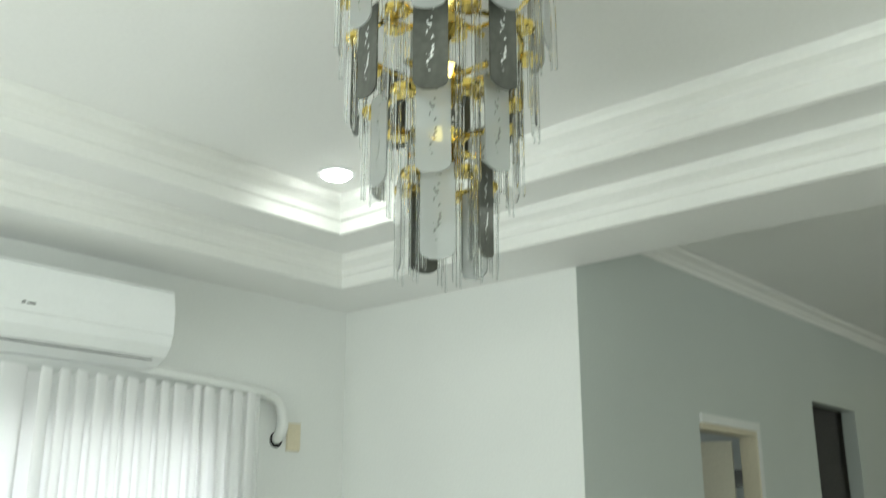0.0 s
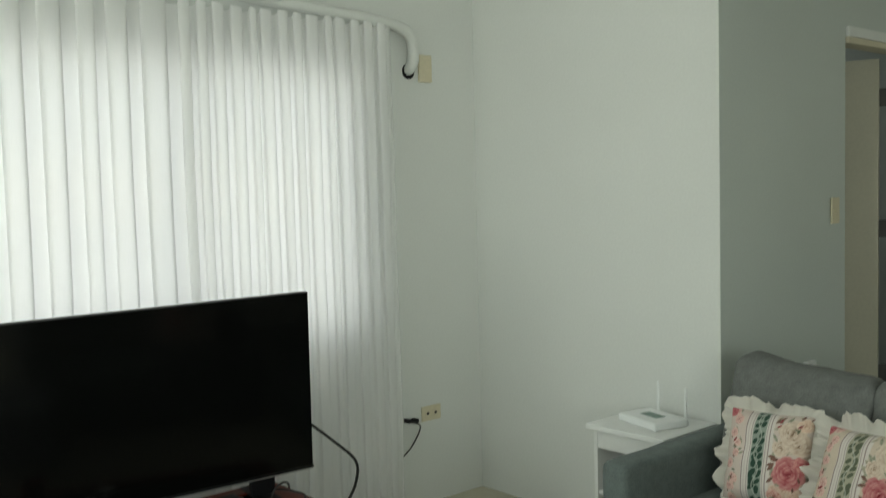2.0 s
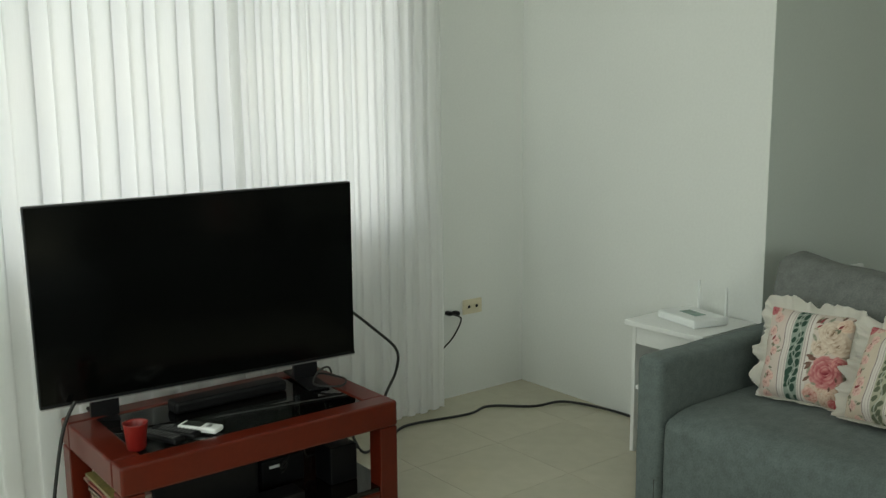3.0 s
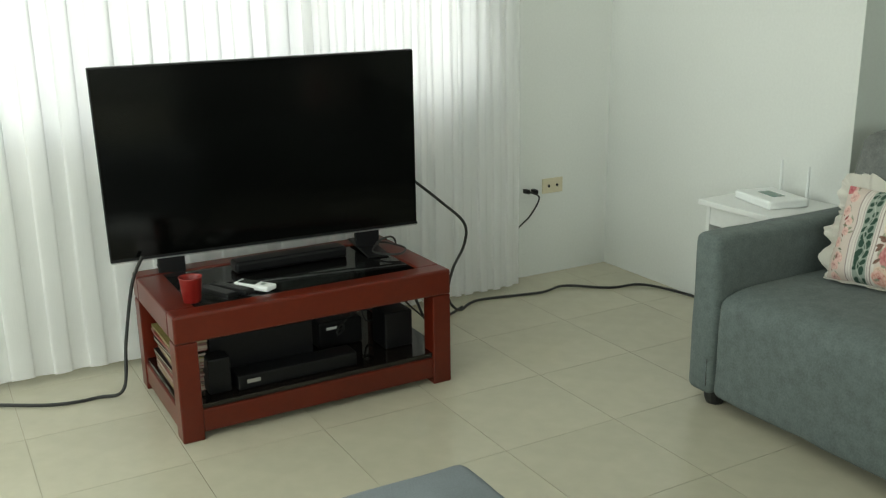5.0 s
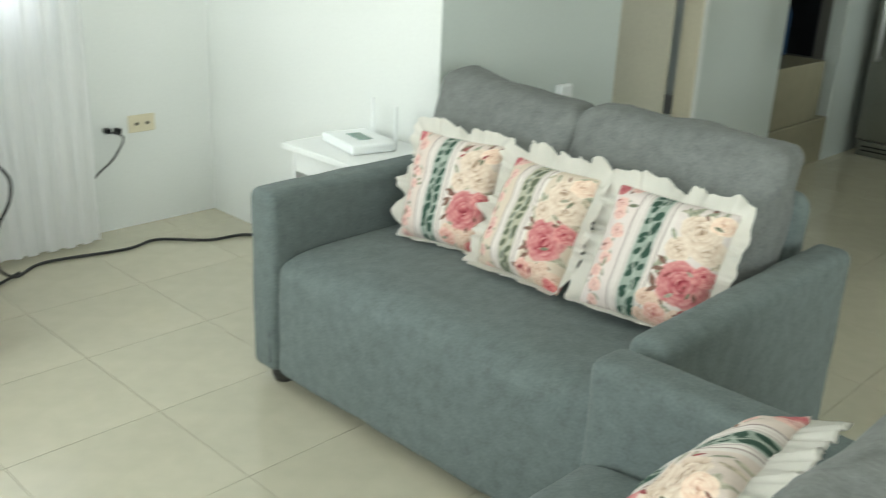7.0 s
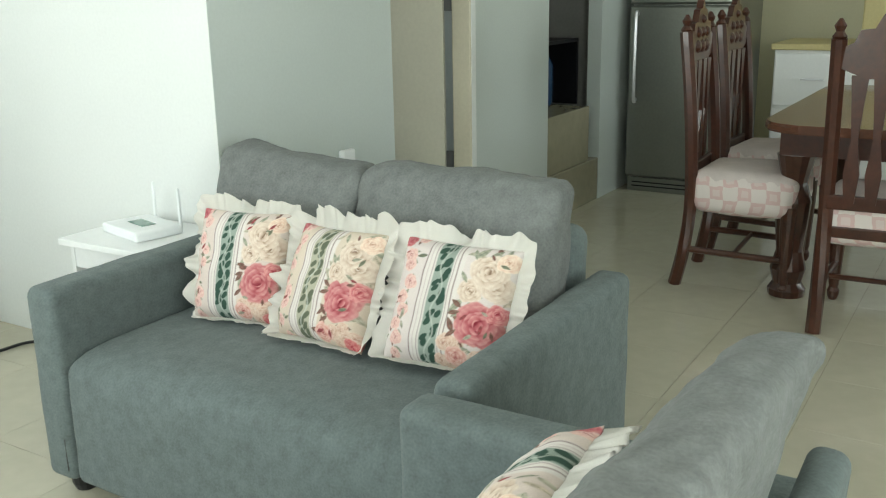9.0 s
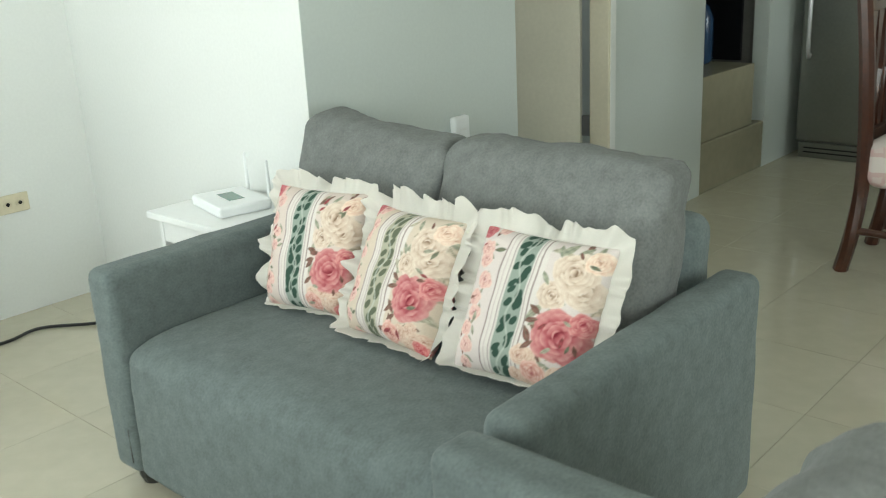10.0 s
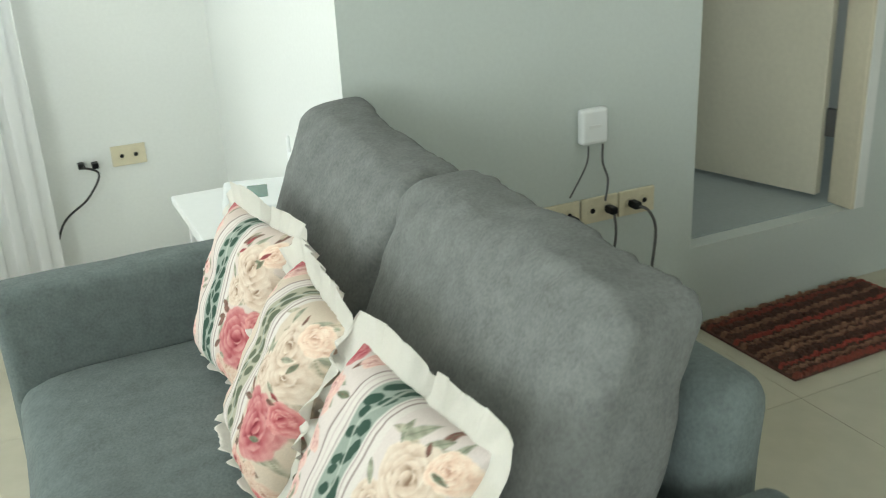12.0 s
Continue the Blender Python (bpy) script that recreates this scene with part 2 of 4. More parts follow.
M_MATDARK = material("dark_mat_yarn", (0.10, 0.045, 0.03), 0.95, vary=0.2, scale=30)
M_SHELF = material("dark_glass_shelf", (0.008, 0.006, 0.005), 0.08, vary=0.2, scale=5)
M_BLUE = material("blue_bottle_plastic", (0.02, 0.05, 0.11), 0.2)
# backdrop for the nook opening: the gloom inside is put into the wall colour
M_DARKWALL = material("dark_nook_backdrop", (0.20, 0.195, 0.18), 0.8)
M_PAPER = material("magazine_paper", (0.36, 0.31, 0.25), 0.6, vary=0.2, scale=25)
M_COVER = material("magazine_cover", (0.30, 0.16, 0.14), 0.4, vary=0.4, scale=18)
M_OLIVE = material("olive_cover", (0.22, 0.18, 0.06), 0.4, vary=0.3, scale=18)
M_YELLOW = material("pale_yellow_board", (0.58, 0.50, 0.24), 0.5, vary=0.06, scale=4)
M_YELLOWWALL = material("pale_yellow_wall_paint", (0.64, 0.60, 0.42), 0.6, vary=0.03, scale=1.5)
M_LIGHT = glow("downlight_lens", (1.0, 1.0, 0.97), 45.0)
M_LCD = material("lcd_green", (0.16, 0.26, 0.22), 0.25)
M_OUT = material("sunlit_garden_wall", (0.55, 0.52, 0.47), 0.9, vary=0.15, scale=2)


# ---- building helpers ----
def part(name, bm, mat, parent=None, label="", smooth=False):
    me = bpy.data.meshes.new(name)
    bmesh.ops.recalc_face_normals(bm, faces=bm.faces)
    bm.to_mesh(me)
    bm.free()
    for m in mat if isinstance(mat, (list, tuple)) else (mat,):
        me.materials.append(m)
    if smooth:
        me.polygons.foreach_set("use_smooth", [True] * len(me.polygons))
    ob = new(name, me)
    if parent:
        ob.parent = parent
    if label:
        ob["label"] = label
    return ob


def thing(name, m, label, category, group="", kind=""):
    ob = new(name)
    ob.matrix_basis = m
    ob.empty_display_size = 0.1
    return tagged(ob, label, category, group, kind)


def box(bm, x0, x1, y0, y1, z0, z1, bevel=0.0, seg=2):
    r = bmesh.ops.create_cube(bm, size=1.0, matrix=Matrix.Translation(((x0 + x1) / 2, (y0 + y1) / 2, (z0 + z1) / 2)) @ Matrix.Diagonal((abs(x1 - x0), abs(y1 - y0), abs(z1 - z0), 1)))
    if bevel:
        edges = list({e for v in r["verts"] for e in v.link_edges})
        bmesh.ops.bevel(bm, geom=edges, offset=bevel, segments=seg, affect="EDGES", profile=0.5)
    return bm


def boxes(*rows, bevel=0.0):
    bm = bmesh.new()
    for r in rows:
        box(bm, *r, bevel=bevel)
    return bm


def one(*a, bevel=0.0, seg=2):
    return box(bmesh.new(), *a, bevel=bevel, seg=seg)


def soft_box(x0, x1, y0, y1, z0, z1, r, mid=8, round_steps=4, bulge=(0, 0, 0), lumps=0.0, seed=0.0, bend=None):
    """A closed upholstered block: rounded edges, faces that swell by bulge, a little unevenness."""
    lo, hi = Vector((x0, y0, z0)), Vector((x1, y1, z1))
    bm = bmesh.new()
    axes = []
    for a in range(3):
        s = [lo[a] + r * (1 - math.cos(k / round_steps * math.pi / 2)) for k in range(round_steps)]
        c = [lo[a] + r + (hi[a] - lo[a] - 2 * r) * k / mid for k in range(mid + 1)]
        axes.append(s + c + [lo[a] + hi[a] - v for v in reversed(s)])
    n = len(axes[0])
    ids = {}

    def vert(i, j, k):
        if (i, j, k) not in ids:
            p = Vector((axes[0][i], axes[1][j], axes[2][k]))
            q = Vector([min(max(p[a], lo[a] + r), hi[a] - r) for a in range(3)])
            d = p - q
            p = q + d.normalized() * r if d.length > 1e-9 else p
            u = [(p[a] - (lo[a] + hi[a]) / 2) / ((hi[a] - lo[a]) / 2) for a in range(3)]
            for a in range(3):
                b, c = (a + 1) % 3, (a + 2) % 3
                p[a] += bulge[a] * u[a] * max(0, 1 - u[b] ** 2) * max(0, 1 - u[c] ** 2)
            if lumps:
                w = noise.noise_vector(p * 7 + Vector((seed, seed * 2, 0))) * lumps + noise.noise_vector(p * 19 + Vector((seed, 0, 0))) * lumps * 0.35
                p += w
            if bend:
                p = bend(p)
            ids[(i, j, k)] = bm.verts.new(p)
        return ids[(i, j, k)]

    for a in range(3):
        for side in (0, n - 1):
            for i in range(n - 1):
                for j in range(n - 1):
                    q = []
                    for di, dj in ((0, 0), (1, 0), (1, 1), (0, 1)):
                        t = [0, 0, 0]
                        t[a], t[(a + 1) % 3], t[(a + 2) % 3] = side, i + di, j + dj
                        q.append(vert(*t))
                    bm.faces.new(q)
    return bm


def tube(points, radius, steps=8, name="cable"):
    """A round cord along a smooth line through points."""
    pts = [Vector(p) for p in points]
    fine = []
    for i in range(len(pts) - 1):
        p0, p1, p2, p3 = pts[max(i - 1, 0)], pts[i], pts[i + 1], pts[min(i + 2, len(pts) - 1)]
        for k in range(steps):
            t = k / steps
            fine.append(0.5 * ((2 * p1) + (p2 - p0) * t + (2 * p0 - 5 * p1 + 4 * p2 - p3) * t * t + (3 * p1 - p0 - 3 * p2 + p3) * t ** 3))
    fine.append(pts[-1])
    bm = bmesh.new()
    rings, up = [], Vector((0.31, 0.2, 0.93))
    for i, p in enumerate(fine):
        d = (fine[min(i + 1, len(fine) - 1)] - fine[max(i - 1, 0)]).normalized()
        s = d.cross(up).normalized()
        u = s.cross(d)
        rings.append([bm.verts.new(p + (s * math.cos(a) + u * math.sin(a)) * radius) for a in [k * math.tau / 8 for k in range(8)]])
    for a, b in zip(rings, rings[1:]):
        for k in range(8):
            bm.faces.new((a[k], a[(k + 1) % 8], b[(k + 1) % 8], b[k]))
    bm.faces.new(rings[0])
    bm.faces.new(rings[-1])
    return bm


def lathe(rows, steps=20):
    """A turned solid: rows of radius and height."""
    bm = bmesh.new()
    rings = [[bm.verts.new((r * math.cos(k * math.tau / steps), r * math.sin(k * math.tau / steps), z)) for k in range(steps)] for r, z in rows]
    for a, b in zip(rings, rings[1:]):
        for k in range(steps):
            bm.faces.new((a[k], a[(k + 1) % steps], b[(k + 1) % steps], b[k]))
    bm.faces.new(rings[0])
    bm.faces.new(rings[-1])
    return bm


def extrude_outline(outline, thick, axis="z"):
    """A flat plate with the given outline (pairs) and thickness."""
    bm = bmesh.new()

    def at(u, v, w):
        return (u, v, w) if axis == "z" else (u, w, v) if axis == "y" else (w, u, v)
    a = [bm.verts.new(at(u, v, 0)) for u, v in outline]
    b = [bm.verts.new(at(u, v, thick)) for u, v in outline]
    bm.faces.new(a)
    bm.faces.new(b)
    for k in range(len(a)):
        bm.faces.new((a[k], a[(k + 1) % len(a)], b[(k + 1) % len(a)], b[k]))
    return bm


def structure(name, bm, mat, label, category):
    return tagged(part(name, bm, mat), label, category, kind="structure")


# ---- the shell ----
GY = -1.39          # line of the wall with the bathroom door
SOFFIT = 2.728
TOP = 3.03
structure("wall_north", boxes((-4.5, -3.3, 0, 0.18, -0.05, 3.1), (-0.76, 0.15, 0, 0.18, -0.05, 3.1), (-3.3, -0.76, 0, 0.18, -0.05, 0.88), (-3.3, -0.76, 0, 0.18, 2.08, 3.1)),
          M_WALL, "white painted wall with a wide curtained window", "wall")
structure("wall_corner", boxes((0.0, 0.14, GY + 0.004, 0.0, -0.05, 3.1)), M_WALL, "short white painted wall beside the window corner", "wall")
HALL = ((0.0, 0.14, GY + 0.002, GY + 0.0035, -0.05, 3.1),
        (0.14, 1.025, GY + 0.002, GY + 0.09, -0.05, 3.1),
        (1.025, 1.667, GY + 0.002, GY + 0.09, -0.05, 0.25),
        (1.025, 1.667, GY + 0.002, GY + 0.09, 2.17, 3.1),
        (1.667, 2.54, GY + 0.002, GY + 0.09, -0.05, 3.1),
        (2.54, 3.3, GY + 0.002, GY + 0.09, 2.41, 3.1),
        (3.3, 3.78, GY + 0.002, GY + 0.09, -0.05, 3.1),
        (3.78, 5.6, GY + 0.002, GY + 0.09, -0.05, 3.1))
for k, row in enumerate(HALL):
    structure(f"wall_hall_{k + 1}", one(*row), M_GREEN, "wall shaded pale grey-green beside the raised bathroom doorway", "wall")
structure("wall_west", boxes((-4.65, -4.5, -6.2, -2.7, -0.05, 3.1), (-4.65, -4.5, -0.3, 0.18, -0.05, 3.1), (-4.65, -4.5, -2.7, -0.3, -0.05, 0.75), (-4.65, -4.5, -2.7, -0.3, 2.25, 3.1)), M_WALL, "plain white side wall with a window opening", "wall")
# both openings are unseen additions that hold the rear and dining fill lamps
structure("wall_south", boxes((-4.65, -4.2, -6.2, -6.05, -0.05, 3.1), (-4.2, -2.4, -6.2, -6.05, -0.05, 0.8), (-4.2, -2.4, -6.2, -6.05, 2.2, 3.1), (-2.4, 2.6, -6.2, -6.05, -0.05, 3.1), (4.2, 5.6, -6.2, -6.05, -0.05, 3.1), (2.6, 4.2, -6.2, -6.05, -0.05, 1.05), (2.6, 4.2, -6.2, -6.05, 2.25, 3.1)), M_WALL, "plain white rear wall with two added openings for fill light", "wall")
structure("wall_east", boxes((5.45, 5.6, -6.05, GY, -0.05, 3.1)), M_YELLOWWALL, "plain pale yellow kitchen end wall", "wall")
# the gap in the back wall is made up for the fill lamp
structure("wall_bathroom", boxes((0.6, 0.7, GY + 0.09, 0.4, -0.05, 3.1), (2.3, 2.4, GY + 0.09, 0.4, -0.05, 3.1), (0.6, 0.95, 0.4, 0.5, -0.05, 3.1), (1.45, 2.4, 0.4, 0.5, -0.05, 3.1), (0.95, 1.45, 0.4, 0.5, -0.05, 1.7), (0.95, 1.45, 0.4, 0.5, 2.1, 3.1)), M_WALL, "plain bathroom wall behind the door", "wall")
structure("wall_store", boxes((2.42, 2.5, GY + 0.09, 0.2, -0.05, 3.1), (3.4, 3.5, GY + 0.09, 0.2, -0.05, 3.1), (2.42, 3.5, 0.2, 0.3, -0.05, 3.1)), M_DARKWALL, "dark backdrop wall of the storage nook under stairs", "wall")
structure("floor_bathroom", boxes((0.7, 2.3, GY + 0.06, 0.4, 0.1, 0.254)), M_BATH, "grey-blue raised bathroom floor", "floor")

# ceiling: flat border, two stepped trays with crown mouldings, dining part beyond the beam
TX0, TX1, TY0, TY1 = -4.05, -0.37, -4.45, -0.36


def ring(bm, x0, x1, y0, y1, inset, z0, z1):
    for r in ((x0, x1, y1 - inset, y1), (x0, x1, y0, y0 + inset), (x0, x0 + inset, y0 + inset, y1 - inset), (x1 - inset, x1, y0 + inset, y1 - inset)):
        box(bm, *r, z0, z1)


S2 = 0.26
bm = bmesh.new()
box(bm, -4.5, 0, TY1, 0, SOFFIT, 3.2)
box(bm, -4.5, 0, -6.05, TY0, SOFFIT, 3.2)
box(bm, -4.5, TX0, TY0, TY1, SOFFIT, 3.2)
box(bm, TX1, 0, TY0, TY1, SOFFIT, 3.2)
ring(bm, TX0, TX1, TY0, TY1, S2, 2.87, 3.2)
box(bm, TX0 + S2, TX1 - S2, TY0 + S2, TY1 - S2, TOP, 3.2)
box(bm, 0.0, 5.5, -6.05, GY, 2.99, 3.2)
box(bm, 0.14, 5.5, GY, 0.4, 2.99, 3.2)
structure("ceiling", bm, M_CEIL, "white double-stepped tray ceiling with a beam", "ceiling")


def crown(x0, x1, y0, y1, z, profile):
    """A moulding that runs round the inside of a rectangle; profile: pairs of reach inwards and height."""
    bm = bmesh.new()
    rows = []
    for a, h in profile:
        rows.append([bm.verts.new(p) for p in ((x0 + a, y0 + a, z + h), (x1 - a, y0 + a, z + h), (x1 - a, y1 - a, z + h), (x0 + a, y1 - a, z + h))])
    for a, b in zip(rows, rows[1:] + rows[:1]):
        for k in range(4):
            bm.faces.new((a[k], a[(k + 1) % 4], b[(k + 1) % 4], b[k]))
    return bm


PROFILE = ((0, 0.002), (0.012, 0.002), (0.012, 0.05), (0.022, 0.06), (0.022, 0.085), (0.035, 0.10), (0.055, 0.115), (0.062, 0.13), (0.062, 0.15), (0, 0.15))
structure("trim_tray_outer", crown(TX0, TX1, TY0, TY1, SOFFIT, [(a, h * 0.95) for a, h in PROFILE]), M_MOULD, "white stepped crown moulding of the outer tray", "moulding")
structure("trim_tray_inner", crown(TX0 + S2, TX1 - S2, TY0 + S2, TY1 - S2, 2.87, [(a, h * 1.07) for a, h in PROFILE]), M_MOULD, "white stepped crown moulding of the inner tray", "moulding")
structure("trim_dining", crown(0.002, 5.448, -6.048, GY - 0.002 + 0.004, 2.90, [(a * 0.9, h * 0.58) for a, h in PROFILE]), M_MOULD, "thin white cornice along the dining ceiling", "moulding")

# window behind the curtain, garden wall outside
win = tagged(thing("window_1", Matrix(), "wide white-framed sliding window behind the curtain", "window"), kind="structure")
part("window_frame", boxes((-3.3, -0.76, 0.05, 0.12, 0.88, 0.93), (-3.3, -0.76, 0.05, 0.12, 2.03, 2.08), (-3.3, -3.25, 0.05, 0.12, 0.93, 2.03), (-0.81, -0.76, 0.05, 0.12, 0.93, 2.03),
                           (-1.60, -1.55, 0.06, 0.11, 0.93, 2.03), (-2.44, -2.39, 0.06, 0.11, 0.93, 2.03)), M_WHITEP, win)
structure("ground", boxes((-60, 60, -60, 60, -0.35, -0.30)), M_OUT, "pale concrete ground outside", "ground")

# step and storage nook
st = thing("tiled_step", Matrix(), "glossy beige tiled double step filling the nook", "step")
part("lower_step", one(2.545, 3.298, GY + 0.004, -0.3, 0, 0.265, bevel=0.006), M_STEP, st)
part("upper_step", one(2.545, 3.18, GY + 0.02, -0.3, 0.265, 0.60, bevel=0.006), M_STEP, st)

# bathroom door
frame_ = tagged(thing("door_frame", Matrix(), "cream painted wooden frame of the bathroom doorway", "door frame"), kind="structure")
part("jamb", one(1.648, 1.666, GY - 0.012, GY + 0.085, 0.252, 2.165, bevel=0.004), M_CREAM, frame_)
part("jamb", one(1.026, 1.034, GY + 0.07, GY + 0.085, 0.252, 2.165, bevel=0.004), M_CREAM, frame_)
part("head", one(1.034, 1.648, GY - 0.012, GY + 0.085, 2.135, 2.165, bevel=0.004), M_CREAM, frame_)
part("architrave", boxes((1.66, 1.70, GY - 0.014, GY + 0.001, 0.255, 2.21), (1.03, 1.66, GY - 0.014, GY + 0.001, 2.165, 2.21)), M_WALL, frame_, "white painted architrave")
door = thing("door_1", pose(1.672, GY + 0.105, 0.262, 0, 0, 105), "cream painted bathroom door standing open inwards", "door")
door["kind"] = "structure"
part("leaf", one(0.028, 0.588, 0, 0.035, 0.006, 1.86, bevel=0.003), M_DOOR, door)
for z in (0.2, 0.95, 1.62):
    part("hinge", one(-0.012, 0.03, -0.006, 0.012, z, z + 0.09, bevel=0.002), M_GREYKEY, door, "dark worn butt hinge")


# ---- living room: curtain, air conditioner, wall fittings ----
def pleated(x0, x1, y, z0, z1, pitch, depth, seed, lean=0.0, top=0.0, proud=0.0):
    """Hanging cloth in deep S-shaped folds: crisp at the head, softer and uneven at the hem."""
    n = max(2, round((x1 - x0) / pitch))
    nu, nz = n * 18, 26
    edges = [0.0]
    for k in range(n):
        edges.append(edges[-1] + 1 + 0.55 * noise.noise(Vector((k * 0.83, seed, 2.0))))
    edges = [x0 + (x1 - x0) * e / edges[-1] for e in edges]
    bm = bmesh.new()
    rows = []
    for k in range(nz + 1):
        f = top + (1 - top) * k / nz
        z = z1 + (z0 - z1) * f
        row = []
        for i in range(nu + 1):
            q, s = divmod(i, 18)
            q, s = (q, s / 18) if q < n else (n - 1, 1.0)
            w = edges[q + 1] - edges[q]
            u = s * math.tau
            loose = 1 + 0.5 * f * noise.noise(Vector((q * 0.7, f * 1.3, seed)))
            amp = depth * loose * (0.75 + 0.25 * math.cos(f * 3.0))
            x = edges[q] + w * (s - (0.17 - 0.06 * f) * math.sin(2 * u)) + 0.015 * f * noise.noise(Vector((q * 0.5, f * 2.0, seed + 5)))
            yy = y - proud - amp * math.sin(u) - lean * f + 0.012 * f * noise.noise(Vector((x * 5, f * 2.5, seed + 3)))
            row.append(bm.verts.new((x, yy, z + (0.002 if proud else 0) + (0.010 * math.sin(u + 0.6) + 0.008 * noise.noise(Vector((x * 9, 1, seed)))) * max(0, 1 - f * 22) + (0.01 * noise.noise(Vector((x * 6, 0, seed))) if k == nz else 0))))
        rows.append(row)
    for a, b in zip(rows, rows[1:]):
        for i in range(nu):
            bm.faces.new((a[i], a[i + 1], b[i + 1], b[i]))
    return bm


cur = thing("curtain", pose(0, 0, 0), "sheer white pleated floor-length curtain over the window", "curtain")
for x0, x1, y, pitch, depth, seed in ((-1.62, -0.62, -0.125, 0.070, 0.020, 1), (-3.05, -1.60, -0.128, 0.135, 0.013, 5), (-4.1, -3.03, -0.125, 0.10, 0.024, 9)):
    part("curtain_panel", pleated(x0, x1, y, 0.025, 2.236, pitch, depth, seed, 0.02), M_SHEER, cur, smooth=True)
    part("hem", pleated(x0, x1, y, 0.025, 2.236, pitch, depth, seed, 0.02, 0.957, 0.004), M_SHEER, cur, "doubled stitched hem", smooth=True)
rail = thing("curtain_rail", Matrix(), "slim white aluminium curtain rail on brackets", "curtain rail")
part("track", one(-4.15, -0.60, -0.088, -0.066, 2.19, 2.214, bevel=0.004), M_WHITEP, rail)
for x in (-3.4, -2.35, -1.45, -0.72):
    part("bracket", boxes((x, x + 0.025, -0.088, 0.0, 2.2145, 2.2225), (x, x + 0.025, -0.012, 0.0, 2.19, 2.25), bevel=0.002), M_WHITEP, rail)


def wall_unit():
    ac = thing("air_conditioner", pose(-2.28, 0, 2.297), "white split air conditioner mounted above the curtain", "air conditioner")
    out = [(0, 0.0), (-0.06, -0.004), (-0.12, 0.004), (-0.175, 0.032), (-0.208, 0.075), (-0.218, 0.12), (-0.216, 0.21), (-0.208, 0.29), (-0.195, 0.305), (0, 0.31)]
    bm = extrude_outline(out, 1.14, axis="x")
    bmesh.ops.bevel(bm, geom=[e for e in bm.edges if abs(e.verts[0].co.x - e.verts[1].co.x) < 1e-6], offset=0.006, segments=2, affect="EDGES")
    part("casing", bm, M_WHITEP, ac)
    part("front_panel", extrude_outline([(-0.2185, 0.118), (-0.2225, 0.12), (-0.2205, 0.2), (-0.2125, 0.27), (-0.2085, 0.27)], 1.136, axis="x"), M_WHITEP, ac)
    part("air_flap", extrude_outline([(-0.10, -0.002), (-0.175, 0.027), (-0.178, 0.022), (-0.10, -0.008)], 1.04, axis="x"), M_WHITEP, ac, "white louvre flap").location.x = 0.04
    part("outlet_slot", one(0.03, 1.08, -0.176, -0.160, 0.018, 0.026), M_BLACK, ac, "dark air outlet gap")
    for i, w in enumerate((0.012, 0.032)):
        part("badge", one(0.515 + i * 0.018, 0.515 + i * 0.018 + w, -0.2245, -0.2205, 0.147, 0.155 - i * 0.003), M_BLACK, ac, "small dark maker's mark")
    return ac


wall_unit()
pipe = thing("refrigerant_pipe", Matrix(), "white wrapped air conditioner pipe running into the wall", "pipe")
part("pipe_run", tube([(-1.35, -0.05, 2.315), (-1.15, -0.05, 2.30), (-0.85, -0.05, 2.285), (-0.56, -0.05, 2.265), (-0.46, -0.05, 2.235), (-0.425, -0.045, 2.17), (-0.42, -0.03, 2.09), (-0.42, 0.05, 2.06)], 0.027), M_WALL, pipe, smooth=True)
part("wall_hole", lathe([(0.036, 0), (0.036, 0.004), (0.026, 0.005)], 20), M_BLACK, pipe, "dark round wall hole").matrix_basis = pose(-0.42, 0.001, 2.066, 90)
bx = thing("junction_box", pose(-0.362, 0, 2.02), "blank ivory wall plate beside the pipe", "wall plate")
part("cover", one(0, 0.078, -0.014, 0, 0, 0.128, bevel=0.004), M_IVORY, bx)


def outlet(m, gangs, label):
    o = thing("wall_outlet", m, label, "outlet")
    for g in range(gangs):
        part("plate", one(g * 0.122, g * 0.122 + 0.118, -0.009, 0, 0, 0.072, bevel=0.003), M_IVORY, o)
        for k in (0.035, 0.083):
            part("socket", lathe([(0.017, 0), (0.017, 0.003), (0.013, 0.003), (0.012, 0.0015)], 14), M_IVORY, o).matrix_basis = pose(g * 0.122 + k, -0.008, 0.036, 90)
            part("pin_hole", lathe([(0.0075, 0), (0.0075, 0.001), (0.005, 0.0014)], 12), M_BLACK, o).matrix_basis = pose(g * 0.122 + k, -0.0105, 0.036, 90)
    return o


def plug(m, name="power_plug"):
    p = thing(name, m, "black moulded plug in the wall outlet", "plug")
    part("body", one(-0.011, 0.011, -0.036, 0, -0.010, 0.010, bevel=0.004), M_BLACK, p)
    return p


outlet(pose(-0.395, 0, 0.402), 1, "ivory double wall outlet near the floor beside curtain")
plug(pose(-0.455, -0.01, 0.425))
plug(pose(-0.50, -0.01, 0.43))
outlet(pose(0.517, GY, 0.402), 3, "row of ivory wall outlets behind the sofa")
plug(pose(0.80, GY - 0.01, 0.438))
plug(pose(0.722, GY - 0.01, 0.438))
plug(pose(0.552, GY - 0.01, 0.43))
plug(pose(0.60, GY - 0.01, 0.43))
sw = thing("light_switch", pose(0.88, GY, 1.315), "ivory wall light switch beside the bathroom door", "switch")
part("plate", one(0, 0.072, -0.009, 0, 0, 0.118, bevel=0.003), M_IVORY, sw)
part("rocker", one(0.028, 0.044, -0.014, -0.009, 0.044, 0.074, bevel=0.002), M_IVORY, sw)
wf = thing("modem_box", pose(0.625, GY, 0.622), "small white telecom box on the wall above outlets", "modem")
part("casing", one(0.004, 0.084, -0.028, 0, 0.006, 0.1, bevel=0.008), M_WHITEP, wf)
